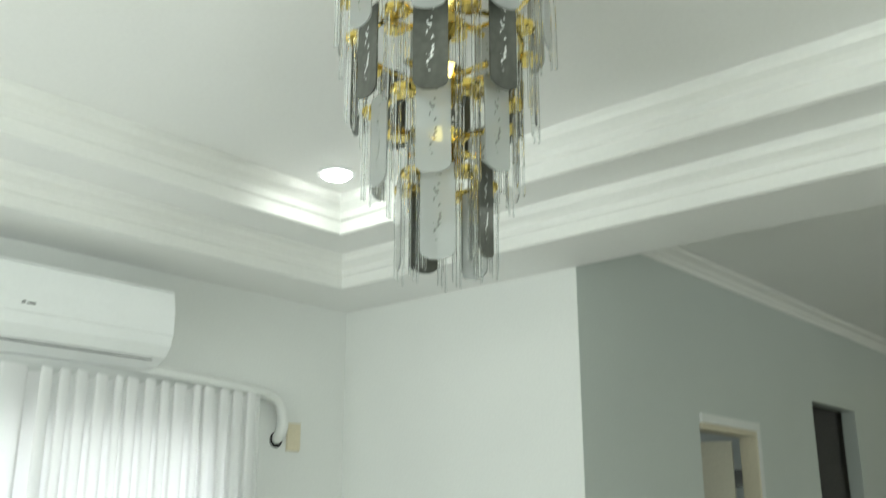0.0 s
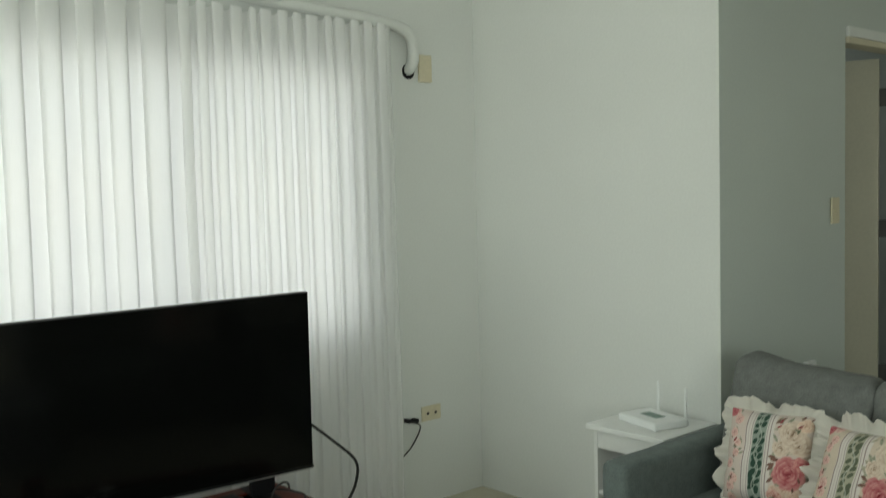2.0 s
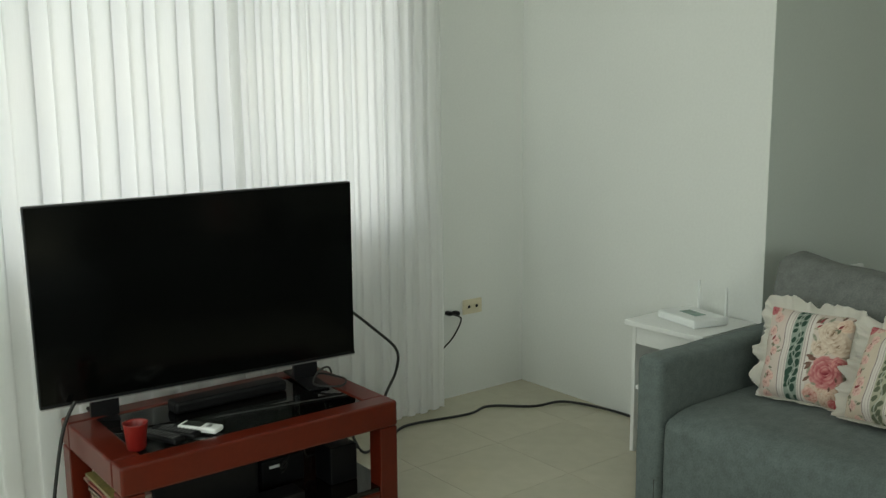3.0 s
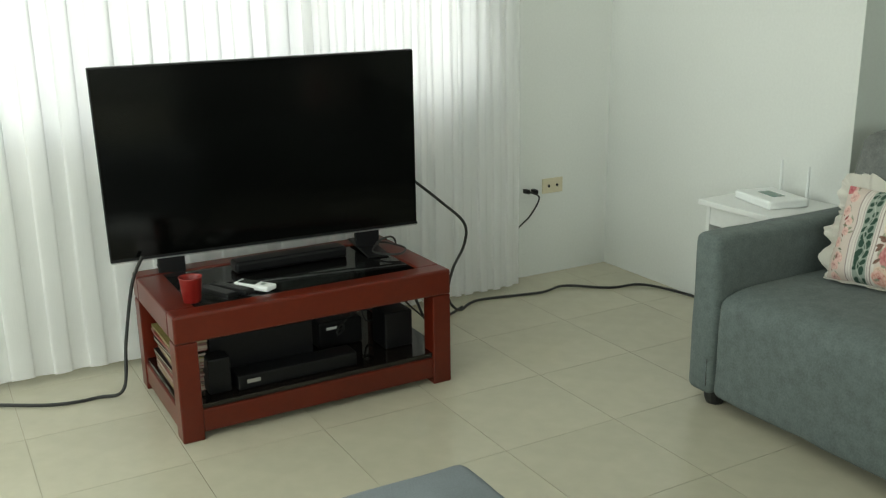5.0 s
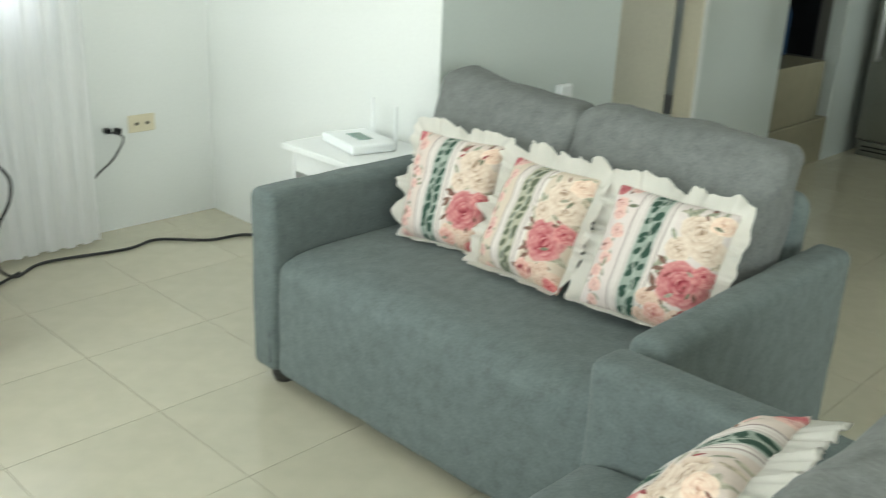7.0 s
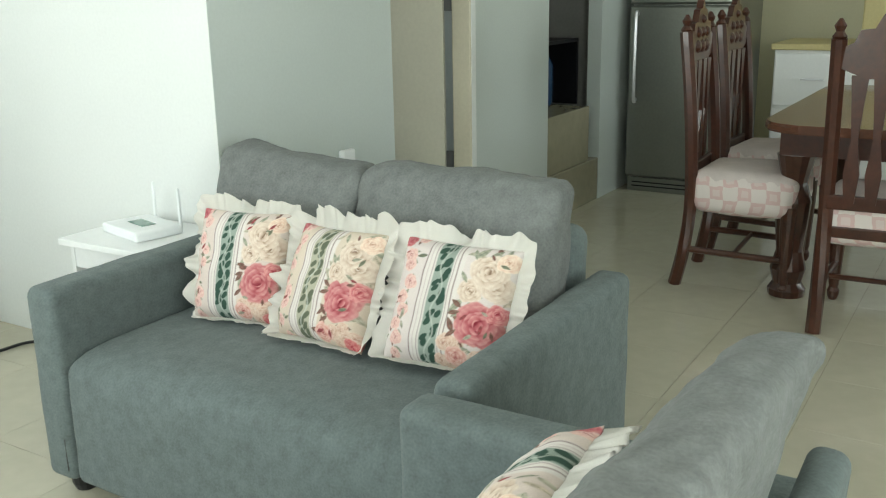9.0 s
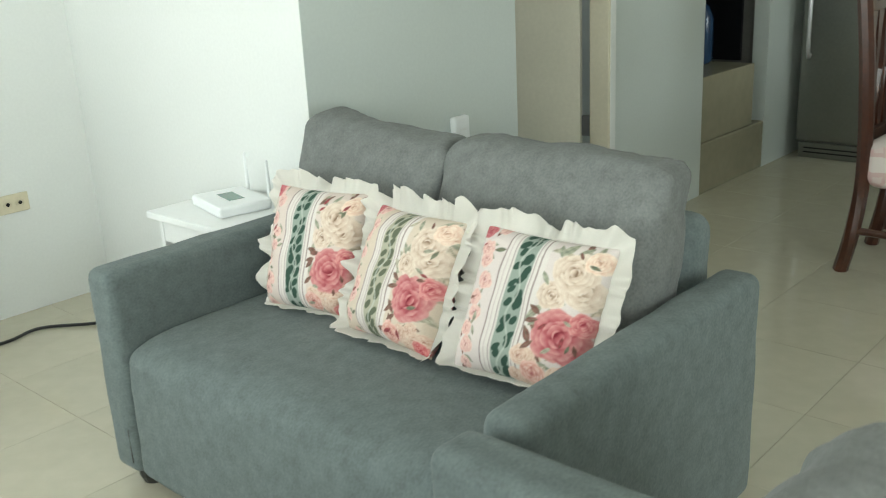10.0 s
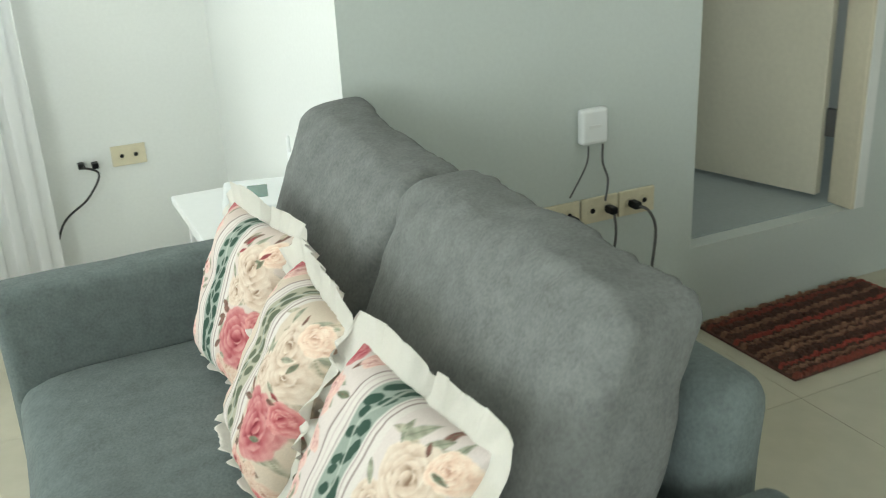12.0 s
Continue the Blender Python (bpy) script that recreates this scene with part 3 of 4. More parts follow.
part("marking", one(0.025, 0.06, -0.0315, -0.0295, 0.05, 0.058), M_WHITE, wf)
part("cable", tube([(0.03, -0.016, 0.0), (0.02, -0.02, -0.05), (-0.03, -0.02, -0.13)], 0.0025), M_GREYKEY, wf)
part("cable", tube([(0.075, -0.016, 0.0), (0.075, -0.016, -0.05), (0.09, -0.02, -0.1), (0.075, -0.03, -0.155)], 0.0032), M_GREYKEY, wf)
lead = thing("outlet_cable", Matrix(), "black cable hanging from the wall outlets", "cable")
part("cord", tube([(0.80, GY - 0.042, 0.438), (0.83, GY - 0.05, 0.42), (0.855, GY - 0.05, 0.36), (0.86, GY - 0.03, 0.22), (0.84, GY - 0.03, 0.02)], 0.0042), M_GREYKEY, lead)
part("cord", tube([(0.722, GY - 0.042, 0.43), (0.722, GY - 0.05, 0.36), (0.71, GY - 0.03, 0.22), (0.69, GY - 0.03, 0.02)], 0.0036), M_GREYKEY, lead)


# ---- sofas ----
def sofa(m, label, cushions, back, push=0.0, lift=0.0, arm_length=0.87, droop=0.0):
    """Two-seater; front at x = 0, seen from the front it runs from y = 0 to y = -1.36."""
    s = thing("sofa", m, label, "sofa", "matching grey sofas")
    W, A = 1.345, 0.10
    def waterfall(p):
        f = max(0, 1 - p.x / 0.11)
        g = min(1, max(0, (p.z - 0.2) / 0.2))
        return Vector((p.x + 0.012 * f * g * g, p.y, p.z - 0.035 * f * f * g * g))

    part("seat", soft_box(0.004, 0.72, -W + A + 0.001, -A - 0.001, 0.042, 0.412, 0.028, mid=16, round_steps=4, bulge=(0.0, 0, 0.018), lumps=0.005, seed=3, bend=waterfall), M_FABRIC, s, smooth=True)
    for i, y in enumerate((-A, -W)):
        part("arm", soft_box(0.0, arm_length, y, y + A + (0.012 if i == 0 else 0), 0.04, 0.59, 0.03, mid=8, lumps=0.004, seed=5 + i), M_FABRIC, s, smooth=True)
        part("arm_seam", tube([(0.003, y + A * (0.2 if i == 0 else 0.8), 0.075), (0.003, y + A * (0.2 if i == 0 else 0.8), 0.17)], 0.0022), M_FOOT, s, "dark open seam")
    part("back_frame", soft_box(*back, -W + 0.13, -0.09, 0.05, 0.70, 0.024 if back[1] < 0.8 else 0.05, mid=8, lumps=0.004, seed=9, bend=lambda p: Vector((p.x + 0.06 * max(0, p.z - 0.3), p.y, p.z))), M_FABRIC, s, smooth=True)
    for i, (y0, y1) in enumerate(cushions):
        mid = (y0 + y1) / 2

        def lean(p, mid=mid, i=i):
            f = (p.z - 0.40) / 0.47
            side = abs(p.y - mid) / 0.3
            fall = droop * max(0, (p.y - mid) / 0.3) ** 2 if i == 0 else 0.016 * max(0, (mid - p.y) / 0.3) ** 4
            crease = 0.006 * noise.noise(Vector((p.y * 16 + i * 5, p.z * 34 + p.y * 9, 2))) * max(0, min(1, abs(f - 0.5) * 3 - 0.6))
            crease += 0.010 * noise.noise(Vector((p.y * 36 + p.z * 16 + i * 3, p.z * 8, 8))) * max(0, min(1, (f - 0.62) * 3)) * (0.4 + min(1.0, side))
            back_turn = 0.015 * max(0, (p.y - mid) / 0.3 + 0.3) if droop and i == 0 else 0
            taper = (0.40 if droop else 0.32) * max(0, f) * (p.x - 0.505)
            return Vector((p.x - taper + back_turn * max(0, f) + push + crease + 0.15 * f - 0.02 * math.sin(max(0, min(1, f)) * math.pi), p.y, p.z + lift * max(0, f) + ((0.02 if i == 0 else 0.008) * (side ** 2) + (0.022 * (p.y - mid) / 0.3 if i == 0 and not droop else 0) - 0.016 - fall) * max(0, f) + 0.005 * noise.noise(Vector((p.y * 9, i, 0))) * f))
        thick = 0.70 if droop == 0 else 0.68
        part("back_cushion", soft_box(0.505, thick, y0, y1, 0.40, 0.88, 0.038, mid=44, round_steps=5, bulge=(0.04, 0.012, 0.010), lumps=0.008, seed=11 + i * 7, bend=lean), M_FABRIC_BACK, s, smooth=True)
    for x in (0.06, 0.76):
        for y in (-0.07, -W + 0.07):
            part("foot", lathe([(0.028, 0.0), (0.036, 0.02), (0.04, 0.058)], 14), M_FOOT, s, "black tapered foot").location = (x, y, 0)
    return s


sofa(pose(-0.80, -1.442, 0), "grey fabric two-seat sofa holding three floral pillows", ((-0.615, -0.105), (-1.226, -0.622)), (0.765, 0.885), 0.0, -0.02)
sofa(pose(-0.842, -2.70, 0, 0, 0, -90), "grey fabric two-seat sofa facing the television", ((-0.77, -0.15), (-1.33, -0.78)), (0.69, 0.75), -0.045, 0.025, 0.745, 0.03)

ott = thing("ottoman", pose(-2.06, -2.08, 0), "grey fabric upholstered ottoman in front of the sofa", "ottoman")
part("cushion", soft_box(-0.62, 0, -0.5, 0, 0.10, 0.415, 0.035, mid=8, bulge=(0, 0, 0.02), lumps=0.004), M_FABRIC_BLUE, ott, smooth=True)
for x in (-0.56, -0.06):
    for y in (-0.44, -0.06):
        part("foot", lathe([(0.022, 0), (0.03, 0.11)], 12), M_FOOT, ott).location = (x, y, 0)


def chintz_print(n, seed, band_light, band_dark, ground):
    """The print of one cover as an n x n field of colours: leaf band between fine lines, small sprigs on one side, roses on the other."""
    r = random.Random(seed)
    v, u = np.meshgrid(np.linspace(-1, 1, n), np.linspace(-1, 1, n))
    wob = 0.018 * (np.sin(31 * u + 17 * v + seed) + np.sin(23 * v - 29 * u + 2 * seed) + 0.6 * np.sin(61 * u + 47 * v))
    grain = 0.5 + 0.25 * (np.sin(43 * u - 57 * v + seed) + np.sin(71 * v + 38 * u))
    col = np.empty((n, n, 3))
    col[:] = ground

    def lay(mask, colour):
        col[:] = col + (np.asarray(colour) - col) * np.clip(mask, 0, 1)[..., None]

    def edge(d, soft=0.03):
        return np.clip(0.5 - d / soft, 0, 1)

    def leaf(cx, cy, length, turn, colour, rib):
        c, k = math.cos(turn), math.sin(turn)
        a, b = ((u - cx) * c + (v - cy) * k) / length, (-(u - cx) * k + (v - cy) * c) / length
        body = np.abs(b) - 0.36 * np.clip(1 - a * a, 0, 1) + np.where(np.abs(a) > 1, 1, 0) + wob * 0.8
        tone = (0.75 + 0.5 * grain)[..., None]
        lay(edge(body, 0.12), np.asarray(colour) * tone)
        lay(edge(np.abs(b) - 0.035, 0.05) * edge(body, 0.12) * 0.7, rib)

    def rose(cx, cy, size, dark, mid, light, squash=0.9):
        for reach, count, big in ((0.70, 9, 0.40), (0.55, 7, 0.40), (0.36, 6, 0.36), (0.18, 4, 0.30), (0.04, 2, 0.20)):
            turn = r.random() * 6.3
            order = list(range(count))
            r.shuffle(order)
            for k in order:
                a = turn + (k + r.uniform(-0.25, 0.25)) * math.tau / count
                rr, pr = size * reach * r.uniform(0.85, 1.12), size * big * r.uniform(0.85, 1.15)
                px, py = cx + rr * math.cos(a), cy + rr * math.sin(a) * squash
                du, dv = u - px, v - py
                out, side = du * math.cos(a) + dv * math.sin(a), -du * math.sin(a) + dv * math.cos(a)
                d = np.sqrt((out * 1.15) ** 2 + side ** 2) / pr + wob * 2.2
                lift = np.clip(0.36 + 0.66 * out / pr + 0.16 * (grain - 0.5), 0, 1)[..., None]
                shade = np.where(lift < 0.5, np.asarray(dark) + (np.asarray(mid) - dark) * lift * 2, np.asarray(mid) + (np.asarray(light) - mid) * (lift * 2 - 1))
                m = edge(d - 1, 0.14)
                col[:] = col + (shade - col) * m[..., None]

    sage, moss, brown = (0.34, 0.34, 0.26), (0.17, 0.19, 0.13), (0.20, 0.10, 0.08)
    lay(edge(np.abs(u + 0.12) - 0.33, 0.02), (0.70, 0.645, 0.605))
    # leaf band
    field = np.abs(u + 0.12) - 0.15
    lay(edge(field, 0.02), band_light)
    for k in range(13):
        y = -1.05 + k * 0.17
        for sgn in (-1, 1):
            a, b = -0.12 + sgn * 0.068 + r.uniform(-0.02, 0.02), y + r.uniform(-0.05, 0.05)
            c, q = math.cos(sgn * 0.9 + r.uniform(-0.5, 0.5)), math.sin(1.2 + r.uniform(-0.5, 0.5))
            d = ((u - a) * c + (v - b) * q) ** 2 / 0.0085 + (-(u - a) * q + (v - b) * c) ** 2 / 0.0026 + wob * 7
            lay(edge(d - 1, 0.3) * edge(field, 0.02), band_dark)
    lay(edge(np.abs(u + 0.12 + 0.06 * np.sin(9 * v + seed)) - 0.012, 0.02) * edge(field, 0.02) * 0.7, (0.52, 0.54, 0.48))
    for at, half, colour in ((-0.305, 0.007, (0.34, 0.26, 0.26)), (-0.37, 0.006, (0.55, 0.45, 0.45)), (0.06, 0.007, (0.34, 0.26, 0.26)), (0.125, 0.009, (0.20, 0.13, 0.13)), (-0.435, 0.009, (0.24, 0.17, 0.17))):
        lay(edge(np.abs(u - at) - half, 0.016), colour)
    # sprigs beside the band
    for k in range(9):
        y = -0.95 + k * 0.235 + r.uniform(-0.05, 0.05)
        x = -0.70 + r.uniform(-0.12, 0.10)
        leaf(x + 0.07, y + 0.06, 0.085, r.uniform(0, 6), sage, moss)
        leaf(x - 0.06, y - 0.07, 0.075, r.uniform(0, 6), brown, (0.35, 0.2, 0.16))
        rose(x, y, r.uniform(0.08, 0.13), (0.36, 0.16, 0.17), (0.68, 0.40, 0.36), (0.80, 0.62, 0.54))
    rose(-0.88, 0.9, 0.12, (0.25, 0.03, 0.05), (0.48, 0.10, 0.13), (0.62, 0.30, 0.28))
    # bouquet
    for k in range(46):
        a, b = r.uniform(0.2, 1.0), r.uniform(-1.0, 0.98)
        leaf(a, b, r.uniform(0.08, 0.15), r.uniform(0, 6.3), (sage, (0.46, 0.42, 0.33), brown, (0.55, 0.46, 0.36))[k % 4], moss)
    for k in range(12):
        rose(r.uniform(0.1, 0.98), r.uniform(-1.0, -0.5), r.uniform(0.09, 0.15), (0.36, 0.18, 0.14), (0.62, 0.42, 0.33), (0.76, 0.62, 0.51))
    rose(0.35, -0.80, 0.17, (0.40, 0.10, 0.10), (0.64, 0.32, 0.27), (0.80, 0.58, 0.50))
    rose(0.86, -0.92, 0.13, (0.32, 0.03, 0.05), (0.55, 0.12, 0.13), (0.70, 0.36, 0.32))
    cream = ((0.24, 0.15, 0.10), (0.62, 0.48, 0.38), (0.78, 0.68, 0.58))
    rose(0.40, 0.22, 0.19, *cream)
    rose(0.78, 0.34, 0.26, *cream)
    rose(0.62, 0.56, 0.30, *cream)
    rose(0.85, 0.76, 0.17, (0.48, 0.27, 0.20), (0.76, 0.54, 0.42), (0.86, 0.74, 0.62))
    rose(0.62, -0.27, 0.36, (0.22, 0.02, 0.035), (0.47, 0.13, 0.145), (0.66, 0.34, 0.32))
    rose(0.88, -0.06, 0.16, (0.30, 0.03, 0.05), (0.56, 0.16, 0.17), (0.74, 0.40, 0.37))
    for x, y, t in ((0.24, 0.0, 2.6), (0.22, -0.14, 3.4), (0.26, 0.42, 2.2), (0.34, 0.82, 1.9), (0.24, -0.46, 3.9)):
        leaf(x, y, 0.10, t, brown if y < 0.1 else sage, moss)
    for k in range(16):
        a, b = (r.uniform(0.25, 0.95), r.uniform(-0.95, 0.9)) if k % 3 else (r.uniform(-0.92, -0.5), r.uniform(-0.95, 0.95))
        leaf(a, b, r.uniform(0.05, 0.09), r.uniform(0, 6.3), (moss, brown, (0.30, 0.06, 0.07), sage)[k % 4], brown)
    return col


def frilled_pillow(m, label, seed, band, half=(0.147, 0.15), width=0.05, drop=0.0, slant=0.0, ground=(0.66, 0.56, 0.505)):
    """Cushion in local x (across) and y (up), its printed face towards +z, with a gathered frill round the edge.
    drop: how far the lower frill lies forward on the seat; slant: the rise of the frill towards the front."""
    p = thing("throw_pillow", m, label, "pillow", "floral throw pillows")

    def cover(n, side):
        co, faces = [], []
        for i in range(n):
            for j in range(n):
                u, v = -1 + 2 * i / (n - 1), -1 + 2 * j / (n - 1)
                pin = 1 - 0.05 * (1 - v * v) * abs(u) ** 3
                pin2 = 1 - 0.05 * (1 - u * u) * abs(v) ** 3
                rim = max(abs(u), abs(v))
                puff = 0.066 * ((1 - u ** 4) * (1 - v ** 4)) ** 0.58 * (1 - 0.10 * v)
                z = side * puff + 0.009 * noise.noise(Vector((u * 2.4, v * 2.4, seed)))
                z += 0.0055 * rim ** 3 * noise.noise(Vector((u * 9, v * 9, seed + 3))) * (1 - rim ** 8)
                co.append((u * half[0] * pin, v * half[1] * pin2, z))
        for i in range(n - 1):
            for j in range(n - 1):
                q = (i * n + j, (i + 1) * n + j, (i + 1) * n + j + 1, i * n + j + 1)
                faces.append(q if side > 0 else q[::-1])
        me = bpy.data.meshes.new("cover")
        me.from_pydata(co, [], faces)
        me.polygons.foreach_set("use_smooth", [True] * len(me.polygons))
        me.materials.append(M_FLORAL)
        rgb = chintz_print(n, seed, *band, ground).reshape(-1, 3)
        dye = me.attributes.new("dye", "FLOAT_COLOR", "POINT")
        dye.data.foreach_set("color", np.hstack([rgb, np.ones((len(rgb), 1))]).astype(np.float32).ravel())
        ob = new("cover" if side > 0 else "back_cover", me)
        ob.parent = p

    cover(160, 1)
    cover(40, -1)
    bm = bmesh.new()
    loops = []
    count, rings = 360, 7
    for r in range(rings + 1):
        f = r / rings
        loop = []
        for k in range(count):
            a = k / count * 4
            q, t = int(a), a - int(a)
            t = -1 + 2 * t
            u, v = ((t, -1), (1, t), (-t, 1), (-1, -t))[q]
            ring = k / count * math.tau
            cx, cy = math.cos(ring), math.sin(ring)
            slow = noise.noise(Vector((cx * 1.6, cy * 1.6, seed + 9)))
            mid = noise.noise(Vector((cx * 5, cy * 5, seed + 4)))
            fold = 27 * ring + 11.0 * noise.noise(Vector((cx * 3.5, cy * 3.5, seed)))
            pleat = (2 / math.pi) * math.asin(0.97 * math.sin(fold)) * (0.45 if q == 0 else 1.0)
            nx, ny = ((0, -1), (1, 0), (0, 1), (-1, 0))[q]
            d = Vector((u * abs(t) ** 5 * (nx == 0) + nx, v * abs(t) ** 5 * (ny == 0) + ny)).normalized()
            reach = width * (0.62 if q == 0 else 1.0) * f * (1 + 0.32 * slow + 0.52 * mid + 0.06 * pleat * f)
            low = drop * (1 if q == 0 else max(0, -v) ** 4)
            z = slant * reach + (0.008 * pleat + 0.030 * mid + 0.018 * slow) * f ** 0.8 * (1 - 0.5 * low) + reach * 0.85 * low
            flat = 1 - 0.65 * low
            hem = 0.96 - 0.045 * (1 - t * t)
            loop.append(bm.verts.new((u * half[0] * hem + d.x * reach * flat, v * half[1] * hem + d.y * reach * flat, z + 0.003)))
        loops.append(loop)
    for a, b in zip(loops, loops[1:]):
        for k in range(count):
            bm.faces.new((a[k], a[(k + 1) % count], b[(k + 1) % count], b[k]))
    bmesh.ops.solidify(bm, geom=bm.faces[:], thickness=0.0012)
    part("frill", bm, M_FRILL, p, "gathered cream cotton frill", smooth=True)
    return p


def lean_pose(x, y, z, turn, tilt, roll):
    """Pillow standing on its lower edge: turn is the way it faces, tilt its lean backwards."""
    return pose(x, y, z) @ pose(0, 0, 0, 0, 0, turn) @ pose(0, 0, 0, 90 - tilt, 0, 0) @ pose(0, 0, 0, 0, 0, roll)


GREEN_BAND, OLIVE_BAND = ((0.30, 0.345, 0.30), (0.035, 0.075, 0.055)), ((0.42, 0.40, 0.31), (0.12, 0.135, 0.09))
frilled_pillow(lean_pose(-0.355, -1.798, 0.578, -82, 19, 1), "floral striped pillow with a cream frill on the sofa", 1, GREEN_BAND, (0.146, 0.158), 0.040, 0.8)
frilled_pillow(lean_pose(-0.382, -2.135, 0.578, -97, 26, 2), "floral striped pillow with an olive band between two others", 2, OLIVE_BAND, (0.150, 0.156), 0.05, 0.8, 0.35, (0.64, 0.54, 0.44))
frilled_pillow(lean_pose(-0.382, -2.498, 0.583, -84, 27, -2), "floral striped pillow beside the sofa arm", 3, GREEN_BAND, (0.156, 0.156), 0.044, 0.8, 0.0, (0.68, 0.60, 0.57))
frilled_pillow(lean_pose(-1.215, -3.08, 0.595, 184, 36, 3), "floral striped pillow on the second sofa", 4, GREEN_BAND, (0.147, 0.15), 0.052, 0.0, -0.7)


# ---- television and stand ----
def tv_stand(m):
    s = thing("tv_stand", m, "red-stained wooden television stand with a glass top", "tv stand")
    W, D, H = 0.965, 0.56, 0.421
    for x in (0, W - 0.07):
        for y in (0, D - 0.07):
            part("post", boxes((x, x + 0.07, y, y + 0.07, 0.0, H - 0.092), bevel=0.004), M_RED, s)
    part("front_rail", one(0, W, -0.004, 0.075, H - 0.09, H, bevel=0.008), M_RED, s)
    part("back_rail", one(0, W, D - 0.075, D + 0.004, H - 0.09, H, bevel=0.008), M_RED, s)
    for x in (0, W - 0.09):
        part("side_rail", one(x, x + 0.09, 0.077, D - 0.077, H - 0.088, H - 0.002, bevel=0.006), M_RED, s)
    part("glass_top", one(0.092, W - 0.092, 0.078, D - 0.078, H - 0.016, H - 0.006), M_SMOKED, s, "smoked glass panel")
    part("shelf", one(0.01, W - 0.01, 0.01, D - 0.01, 0.10, 0.118, bevel=0.003), M_SHELF, s, "dark glass shelf")
    part("apron", one(0.07, W - 0.07, 0.004, 0.05, 0.025, 0.10, bevel=0.004), M_RED, s)
    part("apron", one(0.07, W - 0.07, D - 0.05, D - 0.004, 0.025, 0.10, bevel=0.004), M_RED, s)
    for x in (0.004, W - 0.05):
        part("apron", one(x, x + 0.046, 0.07, D - 0.07, 0.025, 0.10, bevel=0.004), M_RED, s)
    return s


STX, STY = -2.381, -0.895
tv_stand(pose(STX, STY, 0))


def television(m):
    t = thing("television", m, "large black flat-screen television, switched off", "television")
    part("screen", one(-0.556, 0.556, -0.0015, 0.002, 0.014, 0.656), M_BLACKGLASS, t, "black switched-off screen")
    part("bezel", boxes((-0.56, 0.56, 0.0022, 0.03, 0.0, 0.661), bevel=0.004), M_BLACK, t)
    part("chin", one(-0.56, 0.56, -0.003, 0.004, 0.004, 0.013, bevel=0.0015), M_BLACK, t)
    part("trim_strip", one(-0.558, 0.558, -0.004, 0.002, 0.0, 0.0035), M_SILVER, t, "thin silver lower edge")
    part("rear_housing", one(-0.4, 0.4, 0.031, 0.075, 0.03, 0.40, bevel=0.015), M_BLACK, t)
    for x in (-0.36, 0.36):
        bm = boxes((x - 0.046, x + 0.046, 0.004, 0.028, -0.062, 0.0), bevel=0.003)
        box(bm, x - 0.04, x + 0.04, -0.12, 0.13, -0.068, -0.060, bevel=0.003)
        part("foot", bm, M_BLACK, t)
    return t


television(pose(-1.90, -0.455, 0.482, 2, -0.9, -6.5))

sb = thing("sound_bar", pose(-2.07, -0.545, 0.415), "black soundbar lying under the television", "speaker")
part("body", one(0, 0.42, 0, 0.075, 0, 0.04, bevel=0.01), M_BLACK, sb)
cup = thing("red_cup", pose(-2.285, -0.77, 0.421), "small red plastic cup on the tv stand", "cup")
part("body", lathe([(0.026, 0), (0.028, 0.002), (0.036, 0.078), (0.038, 0.082), (0.035, 0.082), (0.033, 0.076), (0.026, 0.006)], 22), M_REDCUP, cup, smooth=True)


def remote(m, mat, length, width, keys, label, screen=False):
    r = thing("remote_control", m, label, "remote", "remote controls on the tv stand")
    part("case", one(-width / 2, width / 2, 0, length, 0, 0.018, bevel=0.006), mat, r)
    if screen:
        part("display", one(-width * 0.36, width * 0.36, length * 0.42, length * 0.9, 0.0175, 0.0195, bevel=0.0008), M_LCD_DARK, r, "dark grey display window")
        part("button", one(-0.012, 0.012, length * 0.2, length * 0.3, 0.0175, 0.0195, bevel=0.0008), M_SILVER, r)
        return r
    k = part("key", one(-0.004, 0.004, -0.003, 0.003, 0.0, 0.003), M_GREYKEY, r)
    k.location = (-width / 4, 0.02, 0.0175)
    for i in range(3):
        for j in range(keys):
            if i or j:
                c = k.copy()
                scene.collection.objects.link(c)
                c.location = (-width / 4 + i * width / 4, 0.02 + j * (length - 0.04) / keys, 0.0175)
    return r


remote(pose(-2.165, -0.815, 0.421, 0, 0, 24), M_BLACK, 0.17, 0.045, 9, "black television remote among others on the stand")
remote(pose(-2.105, -0.805, 0.421, 0, 0, 30), M_BLACK, 0.17, 0.042, 9, "black television remote among others on the stand")
remote(pose(-2.03, -0.80, 0.421, 0, 0, 34), M_WHITEP, 0.14, 0.052, 3, "white air conditioner remote with a dark display", True)

# on the shelf
SH = 0.118
box_tv = thing("set_top_box", pose(STX + 0.14, STY + 0.14, SH), "black media box on the lower shelf", "set-top box")
part("case", one(0, 0.36, 0, 0.26, 0, 0.16, bevel=0.006), M_BLACK, box_tv)
dv = thing("dvd_player", pose(STX + 0.20, STY + 0.045, SH), "black disc player with a small silver badge", "disc player")
part("case", one(0, 0.42, 0, 0.085, 0, 0.05, bevel=0.005), M_BLACK, dv)
part("badge", one(0.03, 0.075, -0.002, 0.001, 0.022, 0.034), M_SILVER, dv)
sp = thing("small_speaker", pose(STX + 0.11, STY + 0.06, SH), "small black speaker on the lower shelf", "speaker")
part("case", one(0, 0.075, 0, 0.07, 0, 0.12, bevel=0.006), M_BLACK, sp)
sp2 = thing("small_speaker", pose(STX + 0.765, STY + 0.12, SH), "small black speaker beside tangled cables", "speaker")
part("case", one(0, 0.11, 0, 0.11, 0, 0.135, bevel=0.006), M_BLACK, sp2)
